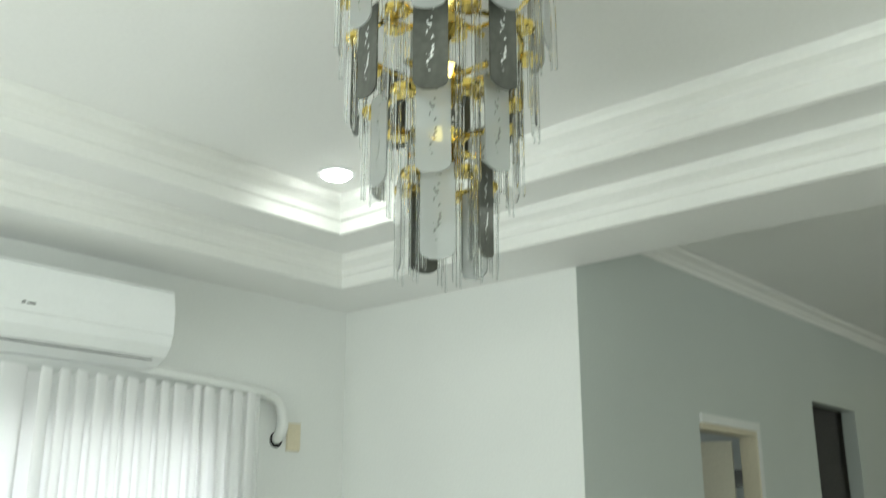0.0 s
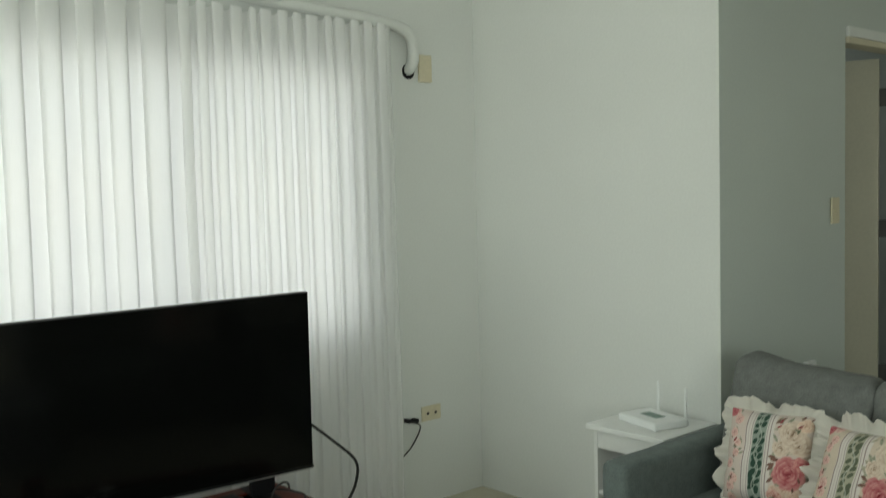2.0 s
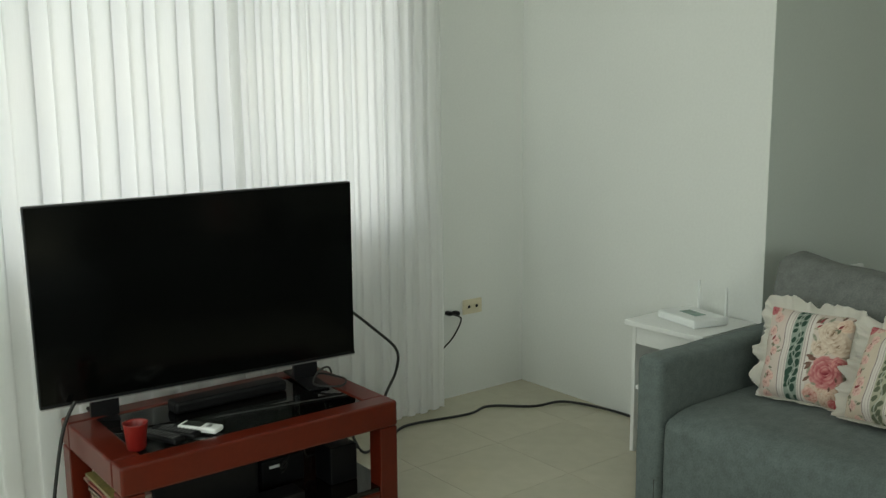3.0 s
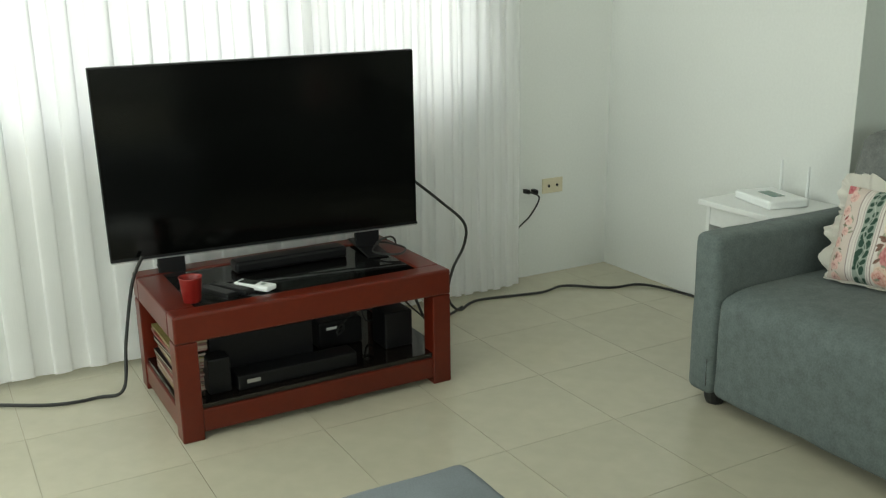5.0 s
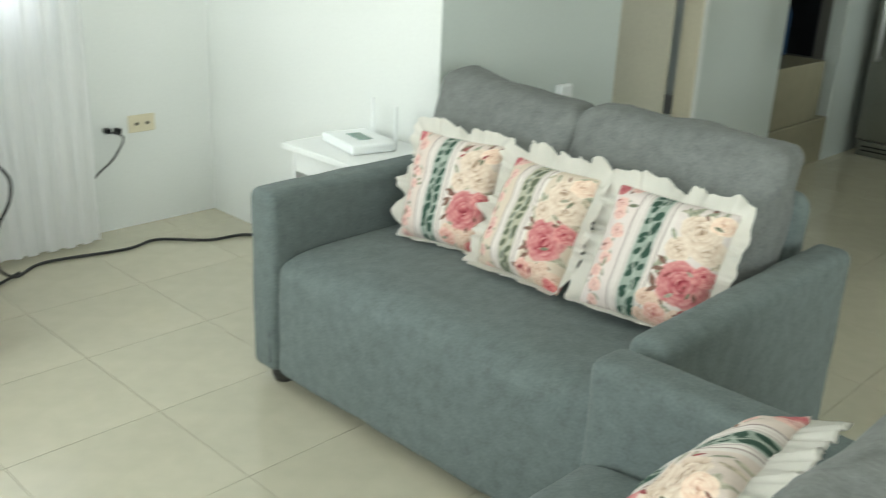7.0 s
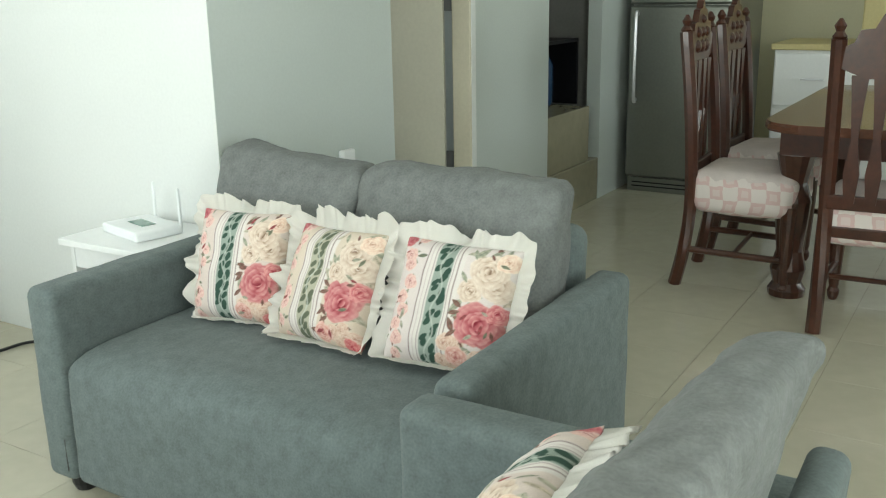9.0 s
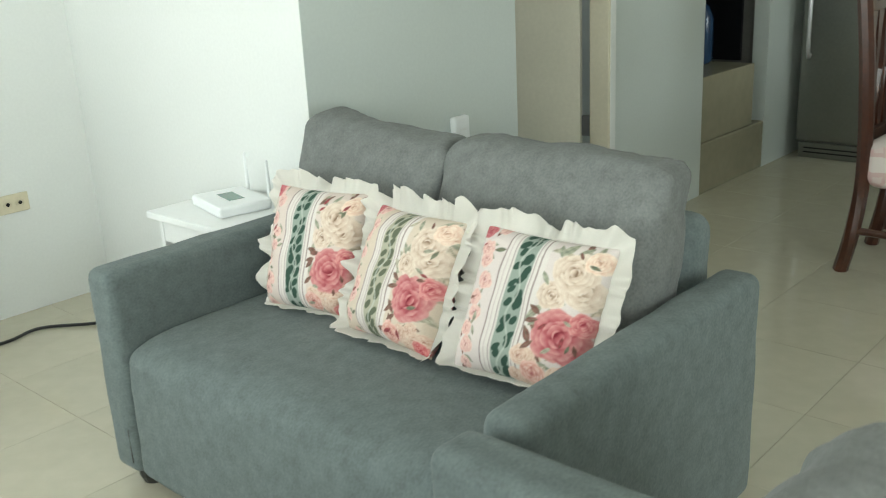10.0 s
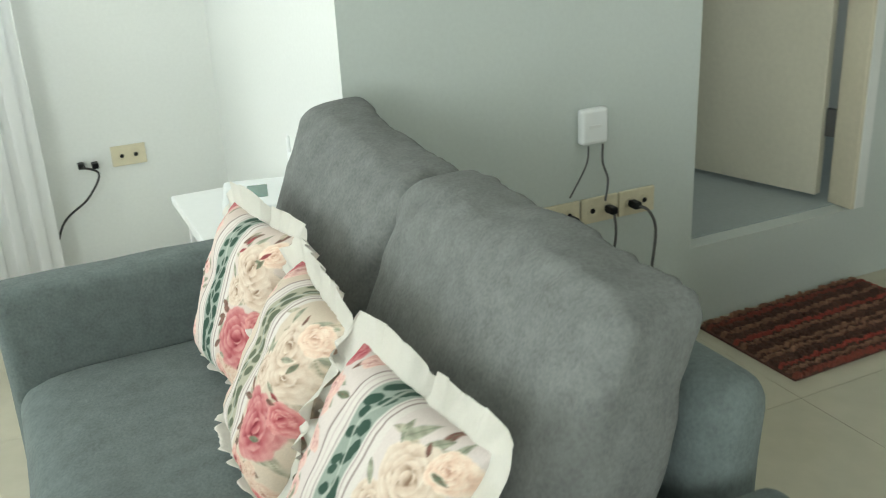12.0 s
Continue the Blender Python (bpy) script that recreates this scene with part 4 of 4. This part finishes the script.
rt = thing("cable_modem", pose(STX + 0.56, STY + 0.24, SH), "dark cable modem with loose cables", "modem")
part("case", one(0, 0.17, 0, 0.13, 0, 0.10, bevel=0.008), M_BLACK, rt)
part("badge", one(0.03, 0.07, -0.002, 0.001, 0.07, 0.08), M_WHITEP, rt)
rnd = random.Random(4)
for k in range(3):
    pts = [(STX + 0.62 + 0.06 * k, STY + 0.30, SH + 0.10)] + [(STX + 0.58 + rnd.random() * 0.3, STY + 0.2 + rnd.random() * 0.22, SH + 0.02 + rnd.random() * 0.16) for _ in range(4)] + [(STX + 0.80, STY + 0.40 + 0.04 * k, SH + 0.2)]
    c = thing("tangled_cable", Matrix(), "thin black cable tangled on the lower shelf", "cable", "tangled cables")
    part("cord", tube(pts, 0.0035), M_CABLE, c)
zz = SH
for k in range(17):
    h = rnd.uniform(0.006, 0.014)
    w, d = rnd.uniform(0.10, 0.125), rnd.uniform(0.24, 0.30)
    mg = thing("magazine", pose(STX + 0.012 + rnd.uniform(0, 0.012), STY + 0.10 + rnd.uniform(0, 0.03), zz, 0, 0, rnd.uniform(-2, 2)), "worn magazine in a stack on the lower shelf", "magazine", "stack of magazines")
    part("page_block", one(0.002, w - 0.002, 0.002, d - 0.002, 0.0015, h - 0.0015), M_PAPER, mg)
    part("cover", boxes((0, w, 0, d, 0, 0.0015), (0, w, 0, d, h - 0.0015, h)), (M_COVER, M_OLIVE, M_BLACK, M_COVER, M_REDCUP)[k % 5], mg)
    zz += h

# cables by the curtain
def cable(points, r, label):
    c = thing("power_cable", Matrix(), label, "cable")
    part("cord", tube(points, r), M_CABLE, c)


cable([(-1.33, -0.43, 0.66), (-1.16, -0.38, 0.53), (-1.04, -0.36, 0.42), (-1.03, -0.34, 0.32), (-1.08, -0.33, 0.22), (-1.10, -0.32, 0.10), (-1.02, -0.28, 0.012), (-0.875, -0.20, 0.008), (-0.577, -0.257, 0.008), (-0.423, -0.233, 0.008),
       (-0.263, -0.368, 0.008), (-0.096, -0.419, 0.008), (-0.02, -0.70, 0.008), (-0.05, -1.05, 0.008)], 0.006, "black power cable along the floor to the corner")
cable([(-0.50, -0.055, 0.43), (-0.45, -0.06, 0.40), (-0.50, -0.06, 0.32), (-0.60, -0.07, 0.24), (-0.66, -0.07, 0.05)], 0.004, "thin black lead behind the curtain")
cable([(-2.36, -0.44, 0.50), (-2.40, -0.42, 0.40), (-2.44, -0.42, 0.2), (-2.47, -0.45, 0.04), (-2.55, -0.40, 0.008), (-2.7, -0.38, 0.008), (-3.0, -0.22, 0.008), (-3.3, -0.25, 0.008)], 0.006, "black cable hanging beside the tv stand")
cable([(-1.50, -0.42, 0.55), (-1.505, -0.44, 0.44), (-1.46, -0.50, 0.43), (-1.44, -0.60, 0.43), (-1.50, -0.66, 0.43), (-1.56, -0.58, 0.43), (-1.47, -0.47, 0.44), (-1.38, -0.40, 0.40), (-1.37, -0.36, 0.2), (-1.2, -0.3, 0.01)], 0.004, "black lead coiled on the stand")
cable([(-1.40, -0.36, 0.30), (-1.28, -0.33, 0.16), (-1.22, -0.36, 0.02), (-1.10, -0.31, 0.009), (-1.0, -0.27, 0.02)], 0.006, "black lead dropping behind the stand")

# ---- side table with router ----
sd = thing("side_table", pose(-0.355, -1.372, 0), "white lacquered side table in the corner", "side table")
part("top", one(0, 0.35, 0, 0.38, 0.538, 0.56, bevel=0.003), M_WHITE, sd)
part("side_panel", one(0.03, 0.335, 0.345, 0.363, 0, 0.538, bevel=0.002), M_WHITE, sd)
part("side_panel", one(0.03, 0.335, 0.017, 0.035, 0, 0.538, bevel=0.002), M_WHITE, sd)
part("back_panel", one(0.322, 0.334, 0.035, 0.345, 0.05, 0.538), M_WHITE, sd)
part("shelf", one(0.035, 0.32, 0.036, 0.344, 0.27, 0.286, bevel=0.002), M_WHITE, sd)
part("front_rail", one(0.032, 0.044, 0.036, 0.344, 0.46, 0.537, bevel=0.002), M_WHITE, sd)
ro = thing("wifi_router", pose(-0.17, -1.19, 0.56, 0, 0, -14), "white wireless router with two aerials", "router")
part("body", one(-0.09, 0.08, -0.115, 0.115, 0, 0.033, bevel=0.008), M_WHITEP, ro)
part("display", one(-0.03, 0.02, -0.05, 0.05, 0.0335, 0.0345), M_LCD, ro, "greenish label panel")
for y in (-0.09, 0.075):
    part("aerial", lathe([(0.006, 0), (0.006, 0.05), (0.0045, 0.13), (0.003, 0.135)], 10), M_WHITEP, ro).location = (0.085, y, 0.012)


# ---- chandelier and downlight ----
def chandelier(m):
    c = thing("chandelier", m, "tiered smoky glass chandelier with gold rings", "chandelier")
    part("stem", lathe([(0.012, -0.62), (0.018, -0.61), (0.012, -0.58), (0.012, -0.05), (0.012, 0.0), (0.09, 0.02), (0.10, 0.064)], 20), M_GOLD, c)
    w, h = 0.038, 0.215
    out = [(-w, 0.0)] + [(w * math.cos(a), -h + 0.018 + 0.02 * math.sin(a)) for a in [math.pi + k * math.pi / 8 for k in range(9)]] + [(w, 0.0)]
    plate_me = None
    plates, rods, rings = {}, None, None
    tiers = ((0.245, -0.02, 9), (0.21, -0.19, 8), (0.165, -0.36, 7), (0.10, -0.53, 5))
    k = 0
    for ti, (r, z, n) in enumerate(tiers):
        part("hoop", tube([((r - 0.026) * math.cos(q * math.tau / 20), (r - 0.026) * math.sin(q * math.tau / 20), z) for q in range(21)], 0.006, 2), M_GOLD, c)
        for i in range(n):
            a = i * math.tau / n + 3.72
            m_ = pose(r * math.cos(a), r * math.sin(a), z + 0.01 + 0.02 * (i % 2), 0, 0, math.degrees(a) - 90)
            mat = M_SMOKEDARK if ti == 1 or (ti == 3 and i % 2) else M_SMOKE
            if mat.name not in plates:
                bm = extrude_outline(out, 0.004, axis="y")
                plates[mat.name] = part("glass_plate", bm, mat, c)
                ob = plates[mat.name]
            else:
                ob = plates[mat.name].copy()
                scene.collection.objects.link(ob)
            ob.matrix_basis = m_
            # holder and rods half way to the next plate
            b = a + math.pi / n
            rr = r - 0.005
            if rings is None:
                rings = part("rod_holder", lathe([(0.026, 0.0), (0.030, 0.004), (0.030, 0.016), (0.024, 0.02), (0.010, 0.02)], 14), M_GOLD, c)
                ring_ob = rings
            else:
                ring_ob = rings.copy()
                scene.collection.objects.link(ring_ob)
            ring_ob.matrix_basis = pose(rr * math.cos(b), rr * math.sin(b), z - 0.012)
            for q in range(6):
                if rods is None:
                    rods = part("glass_rod", lathe([(0.0028, -0.20), (0.003, -0.19), (0.003, 0.0)], 6), M_CLEAR, c)
                    rod = rods
                else:
                    rod = rods.copy()
                    scene.collection.objects.link(rod)
                t = q * math.tau / 6
                rod.matrix_basis = pose(rr * math.cos(b) + 0.026 * math.cos(t), rr * math.sin(b) + 0.026 * math.sin(t), z - 0.01 - 0.012 * (q % 2))
    for z, r in ((-0.10, 0.10), (-0.28, 0.08), (-0.44, 0.06)):
        part("spider", boxes((-r - 0.05, r + 0.05, -0.006, 0.006, z, z + 0.012), (-0.006, 0.006, -r - 0.05, r + 0.05, z, z + 0.012), bevel=0.002), M_GOLD, c)
        part("cluster", lathe([(0.02, z - 0.06), (0.045, z - 0.04), (0.035, z), (0.05, z + 0.03), (0.02, z + 0.05)], 10), M_GOLD, c)
    return c


chandelier(pose(-1.72, -2.15, 2.965))
dl = thing("downlight", pose(-0.87, -0.85, TOP), "lit round recessed ceiling downlight", "downlight")
part("trim", lathe([(0.075, -0.001), (0.078, -0.008), (0.062, -0.009), (0.06, -0.002)], 28), M_WHITEP, dl)
part("lens", lathe([(0.058, -0.001), (0.057, -0.012), (0.048, -0.02), (0.03, -0.024)], 28), M_LIGHT, dl)

# ---- doorway mat ----
mt = thing("door_mat", pose(1.05, -1.80, 0.0, 0, 0, 1), "red and brown woven rag mat by the doorway", "mat")
part("backing", one(0, 0.64, 0, 0.38, 0.0, 0.008, bevel=0.002), M_MATDARK, mt)
rng = random.Random(21)


def yarn_row(length):
    """One woven row of short rag loops that stand up unevenly."""
    bm = bmesh.new()
    x = 0.0
    while x < length:
        w, h, lean = rng.uniform(0.008, 0.014), rng.uniform(0.009, 0.02), rng.uniform(-0.008, 0.008)
        y = rng.uniform(-0.004, 0.004)
        base = [bm.verts.new(p) for p in ((x, y - 0.008, 0.007), (x + w, y - 0.006, 0.007), (x + w, y + 0.008, 0.007), (x, y + 0.006, 0.007))]
        top = [bm.verts.new((x + w * f + lean, y + g + lean * 0.5, 0.007 + h * k)) for f, g, k in ((0.15, -0.006, 0.85), (0.85, -0.004, 1.0), (0.8, 0.005, 0.8), (0.2, 0.004, 0.95))]
        bm.faces.new(top)
        for k in range(4):
            bm.faces.new((base[k], base[(k + 1) % 4], top[(k + 1) % 4], top[k]))
        x += w * rng.uniform(0.75, 1.05)
    return bm


rows = [part("yarn_stripe", yarn_row(0.63), M_MAT, mt) for k in range(6)]
for k in range(27):
    ob = rows[k] if k < 6 else rows[rng.randrange(6)].copy()
    if k >= 6:
        scene.collection.objects.link(ob)
    if k % 2 or k % 6 == 2:
        ob.material_slots[0].link = "OBJECT"
        ob.material_slots[0].material = M_MATDARK if k % 2 else M_MATTAN
    ob.location = (0.004 + rng.uniform(-0.004, 0.006), 0.008 + k * 0.014, -0.004 * (k % 2))
tassel = None
for k in range(30):
    if tassel is None:
        tassel = part("fringe", tube([(0, 0, 0.006), (0.02, 0.002, 0.008), (0.04, -0.001, 0.003)], 0.003, 3), M_MAT, mt)
        ob = tassel
    else:
        ob = tassel.copy()
        scene.collection.objects.link(ob)
    ob.matrix_basis = pose(0.636, 0.006 + k * 0.0126, 0, 0, 0, rng.uniform(-25, 25))

# ---- nook contents ----
for i, (x, y, z) in enumerate(((2.68, -1.15, 0.60), (2.86, -1.12, 0.60), (3.05, -1.1, 0.60), (2.70, -1.12, 1.0), (2.90, -1.1, 1.0))):
    wb = thing("water_bottle", pose(x, y, z), "dark blue plastic bottle stored in the nook", "bottle", "stored bottles")
    part("body", lathe([(0.06, 0), (0.075, 0.02), (0.075, 0.25), (0.05, 0.31), (0.025, 0.33), (0.025, 0.36)], 18), M_BLUE, wb, smooth=True)
    part("cap", lathe([(0.03, 0.358), (0.03, 0.385)], 14), M_WHITEP, wb)
sh = thing("storage_shelf", pose(2.55, -1.25, 0.60), "dark shelf board in the storage nook", "shelf")
part("board", one(0, 0.72, 0, 0.4, 0.38, 0.4), M_BLACK, sh)
part("side", one(0, 0.02, 0, 0.4, 0, 0.38), M_BLACK, sh)
part("side", one(0.70, 0.72, 0, 0.4, 0, 0.38), M_BLACK, sh)


# ---- dining area ----
def dining_chair(m, label):
    """Carved high-back chair; faces +x, seat centre at the origin."""
    c = thing("dining_chair", m, label, "chair", "carved dining chairs")
    for y in (-0.20, 0.20):
        bm = tube([(-0.27, y * 1.0, 0.0), (-0.235, y, 0.18), (-0.215, y, 0.42), (-0.235, y, 0.80), (-0.27, y, 1.12)], 0.029, 6)
        part("back_post", bm, M_DARKWOOD, c)
        part("finial", lathe([(0.02, 0), (0.027, 0.012), (0.014, 0.03), (0.022, 0.05), (0.006, 0.075)], 10), M_DARKWOOD, c).location = (-0.27, y, 1.115)
        part("front_leg", lathe([(0.016, 0), (0.024, 0.02), (0.026, 0.04), (0.018, 0.055), (0.022, 0.075), (0.033, 0.30), (0.034, 0.40)], 12), M_DARKWOOD, c).location = (0.20, y * 0.95, 0)
        part("stretcher", tube([(-0.24, y, 0.17), (0, y, 0.165), (0.20, y * 0.95, 0.16)], 0.015, 3), M_DARKWOOD, c)
    part("cross_stretcher", tube([(-0.02, -0.2, 0.165), (-0.02, 0.2, 0.165)], 0.011, 3), M_DARKWOOD, c)
    part("seat_frame", boxes((-0.22, 0.225, -0.215, 0.215, 0.375, 0.42), bevel=0.006), M_DARKWOOD, c)
    part("seat_cover", soft_box(-0.215, 0.235, -0.225, 0.225, 0.345, 0.525, 0.05, mid=6, bulge=(0, 0, 0.02), lumps=0.006), M_CHECK, c, "pale pink checked fabric cover", smooth=True)
    crest = [(-0.20, 0.90), (-0.185, 0.97), (-0.15, 0.985), (-0.13, 1.03), (-0.085, 1.035), (-0.06, 1.085), (-0.025, 1.09), (0, 1.14), (0.025, 1.09), (0.06, 1.085), (0.085, 1.035), (0.13, 1.03), (0.15, 0.985), (0.185, 0.97), (0.20, 0.90), (0.10, 0.86), (-0.10, 0.86)]
    part("crest", extrude_outline(crest, 0.028, axis="x"), M_DARKWOOD, c, "carved pierced crest rail").matrix_basis = pose(-0.28, 0, 0.12)
    for y in (-0.12, -0.045, 0.045, 0.12):
        part("splat", extrude_outline([(y - 0.018, 0.52), (y - 0.028, 0.63), (y - 0.012, 0.76), (y - 0.022, 0.9), (y - 0.03, 0.99), (y + 0.03, 0.99), (y + 0.022, 0.9), (y + 0.012, 0.76), (y + 0.028, 0.63), (y + 0.018, 0.52)], 0.018, axis="x"), M_DARKWOOD, c).matrix_basis = pose(-0.262, 0, 0)
    part("back_rail", one(-0.245, -0.222, -0.2, 0.2, 0.49, 0.545, bevel=0.005), M_DARKWOOD, c)
    for z, r in ((1.05, 0.03), (1.11, 0.024), (1.165, 0.02)):
        for y in (-0.07, 0.0, 0.07):
            if abs(y) < 0.2 - (z - 1.02) * 1.0:
                part("carving", lathe([(0.004, 0.016), (r * 0.6, 0.012), (r, 0.002), (r, 0.0)], 9), M_DARKWOOD, c).matrix_basis = pose(-0.252, y, z, 0, 90, 0)
    return c


chair = dining_chair(pose(2.02, -2.63, 0, 0, 0, -88), "dark carved dining chair with a pink checked cover")
copy_thing(chair, pose(2.66, -2.61, 0, 0, 0, -92))
copy_thing(chair, pose(1.72, -3.225, 0, 0, 0, 2))
tb = thing("dining_table", pose(1.75, -3.65, 0), "brown wooden dining table with dark turned legs", "table")
rim = [(x + sx * 0.16 * math.cos(a), y + sy * 0.16 * math.sin(a)) for x, y, sx, sy, turn in ((1.54, 0.79, 1, 1, 0), (0.16, 0.79, -1, 1, 1), (0.16, 0.16, -1, -1, 0), (1.54, 0.16, 1, -1, 1)) for a in [(8 - k if turn else k) * math.pi / 16 for k in range(9)]]
bm = extrude_outline(rim, 0.038)
bmesh.ops.bevel(bm, geom=[e for e in bm.edges if abs(e.verts[0].co.z - e.verts[1].co.z) < 1e-6], offset=0.011, segments=3, affect="EDGES")
part("tabletop", bm, M_TABLE, tb).location.z = 0.719
part("apron", boxes((0.08, 1.62, 0.08, 0.87, 0.62, 0.719)), M_DARKWOOD, tb)
for x in (0.14, 1.56):
    for y in (0.14, 0.81):
        part("leg", lathe([(0.075, 0), (0.08, 0.03), (0.06, 0.06), (0.075, 0.12), (0.055, 0.2), (0.075, 0.42), (0.05, 0.5), (0.08, 0.62)], 14), M_DARKWOOD, tb).location = (x, y, 0)

# ---- kitchen end ----
fr = thing("refrigerator", pose(3.64, -2.10, 0), "tall brushed-steel two-door refrigerator", "refrigerator")
part("body", one(0.03, 0.68, 0, 0.66, 0.03, 1.72, bevel=0.012), M_STEEL, fr)
part("door", one(-0.02, 0.027, 0.004, 0.656, 0.10, 1.18, bevel=0.012), M_STEEL, fr)
part("freezer_door", one(-0.02, 0.027, 0.004, 0.656, 1.19, 1.715, bevel=0.012), M_STEEL, fr)
part("plinth", one(0.0, 0.6, 0.02, 0.64, 0.0, 0.09, bevel=0.004), M_STEEL, fr, "ventilated steel plinth")
for z in (0.03, 0.055):
    part("vent_slot", one(-0.003, 0.001, 0.05, 0.61, z, z + 0.008), M_BLACK, fr, "dark vent slot")
part("handle", tube([(-0.02, 0.60, 0.60), (-0.055, 0.60, 0.63), (-0.055, 0.60, 1.10), (-0.02, 0.60, 1.13)], 0.011), M_SILVER, fr, "bright vertical handle")
cab = thing("kitchen_cabinet", pose(4.3, -4.2, 0), "white low kitchen cabinet with drawers", "cabinet")
part("body", one(0, 0.6, 0, 2.0, 0.0, 0.88, bevel=0.004), M_WHITE, cab)
for k in range(4):
    d = part("drawer_front", one(-0.018, -0.001, k * 0.5 + 0.01, k * 0.5 + 0.49, 0.52, 0.86, bevel=0.004), M_WHITE, cab)
    part("pull", one(-0.035, -0.018, k * 0.5 + 0.18, k * 0.5 + 0.32, 0.69, 0.70), M_SILVER, d)
    part("cabinet_door", one(-0.018, -0.001, k * 0.5 + 0.01, k * 0.5 + 0.49, 0.05, 0.50, bevel=0.004), M_WHITE, cab)
part("worktop", one(-0.03, 0.62, -0.02, 2.02, 0.881, 0.92, bevel=0.006), M_YELLOW, cab, "pale yellow worktop")
bd = thing("storage_box", pose(4.4, -3.6, 0.92), "pale yellow box standing on the cabinet", "box")
part("body", one(0, 0.4, 0, 0.9, 0, 0.35, bevel=0.01), M_YELLOW, bd)
part("lid", one(-0.01, 0.41, -0.01, 0.91, 0.351, 0.385, bevel=0.008), M_YELLOW, bd)

# ---- floor tiles ----
flo = structure("floor", boxes((-4.65, 5.6, -6.2, 0.18, -0.10, -0.0025)), M_GROUT, "glossy beige tiled floor with thin dark joints", "floor")
P = 0.4235
tile_bm = one(-P / 2 + 0.0008, P / 2 - 0.0008, -P / 2 + 0.0008, P / 2 - 0.0008, -0.012, 0.0)
first = None
spots = []
for i in range(-8, 20):
    for j in range(-12, 4):
        x, y = -1.115 + (i + 0.5) * P, -1.445 + (j + 0.5) * P
        if -4.7 < x < 5.55 and -6.1 < y < 0.12 and not (x > 0.3 and y > -1.1):
            spots.append((x, y))
near = sorted(spots, key=lambda s: (s[0] + 0.6) ** 2 + (s[1] + 2.4) ** 2)[:300]
for x, y in near:
    if first is None:
        first = part("tile", tile_bm, M_TILE, flo)
        ob = first
    else:
        ob = first.copy()
        scene.collection.objects.link(ob)
    ob.location = (x, y, 0)
rest = [s for s in spots if s not in near]
if rest:
    bm = bmesh.new()
    for x, y in rest:
        box(bm, x - P / 2 + 0.0008, x + P / 2 - 0.0008, y - P / 2 + 0.0008, y + P / 2 - 0.0008, -0.012, 0.0)
    tagged(part("tile_field", bm, M_TILE, flo), kind="stuff")
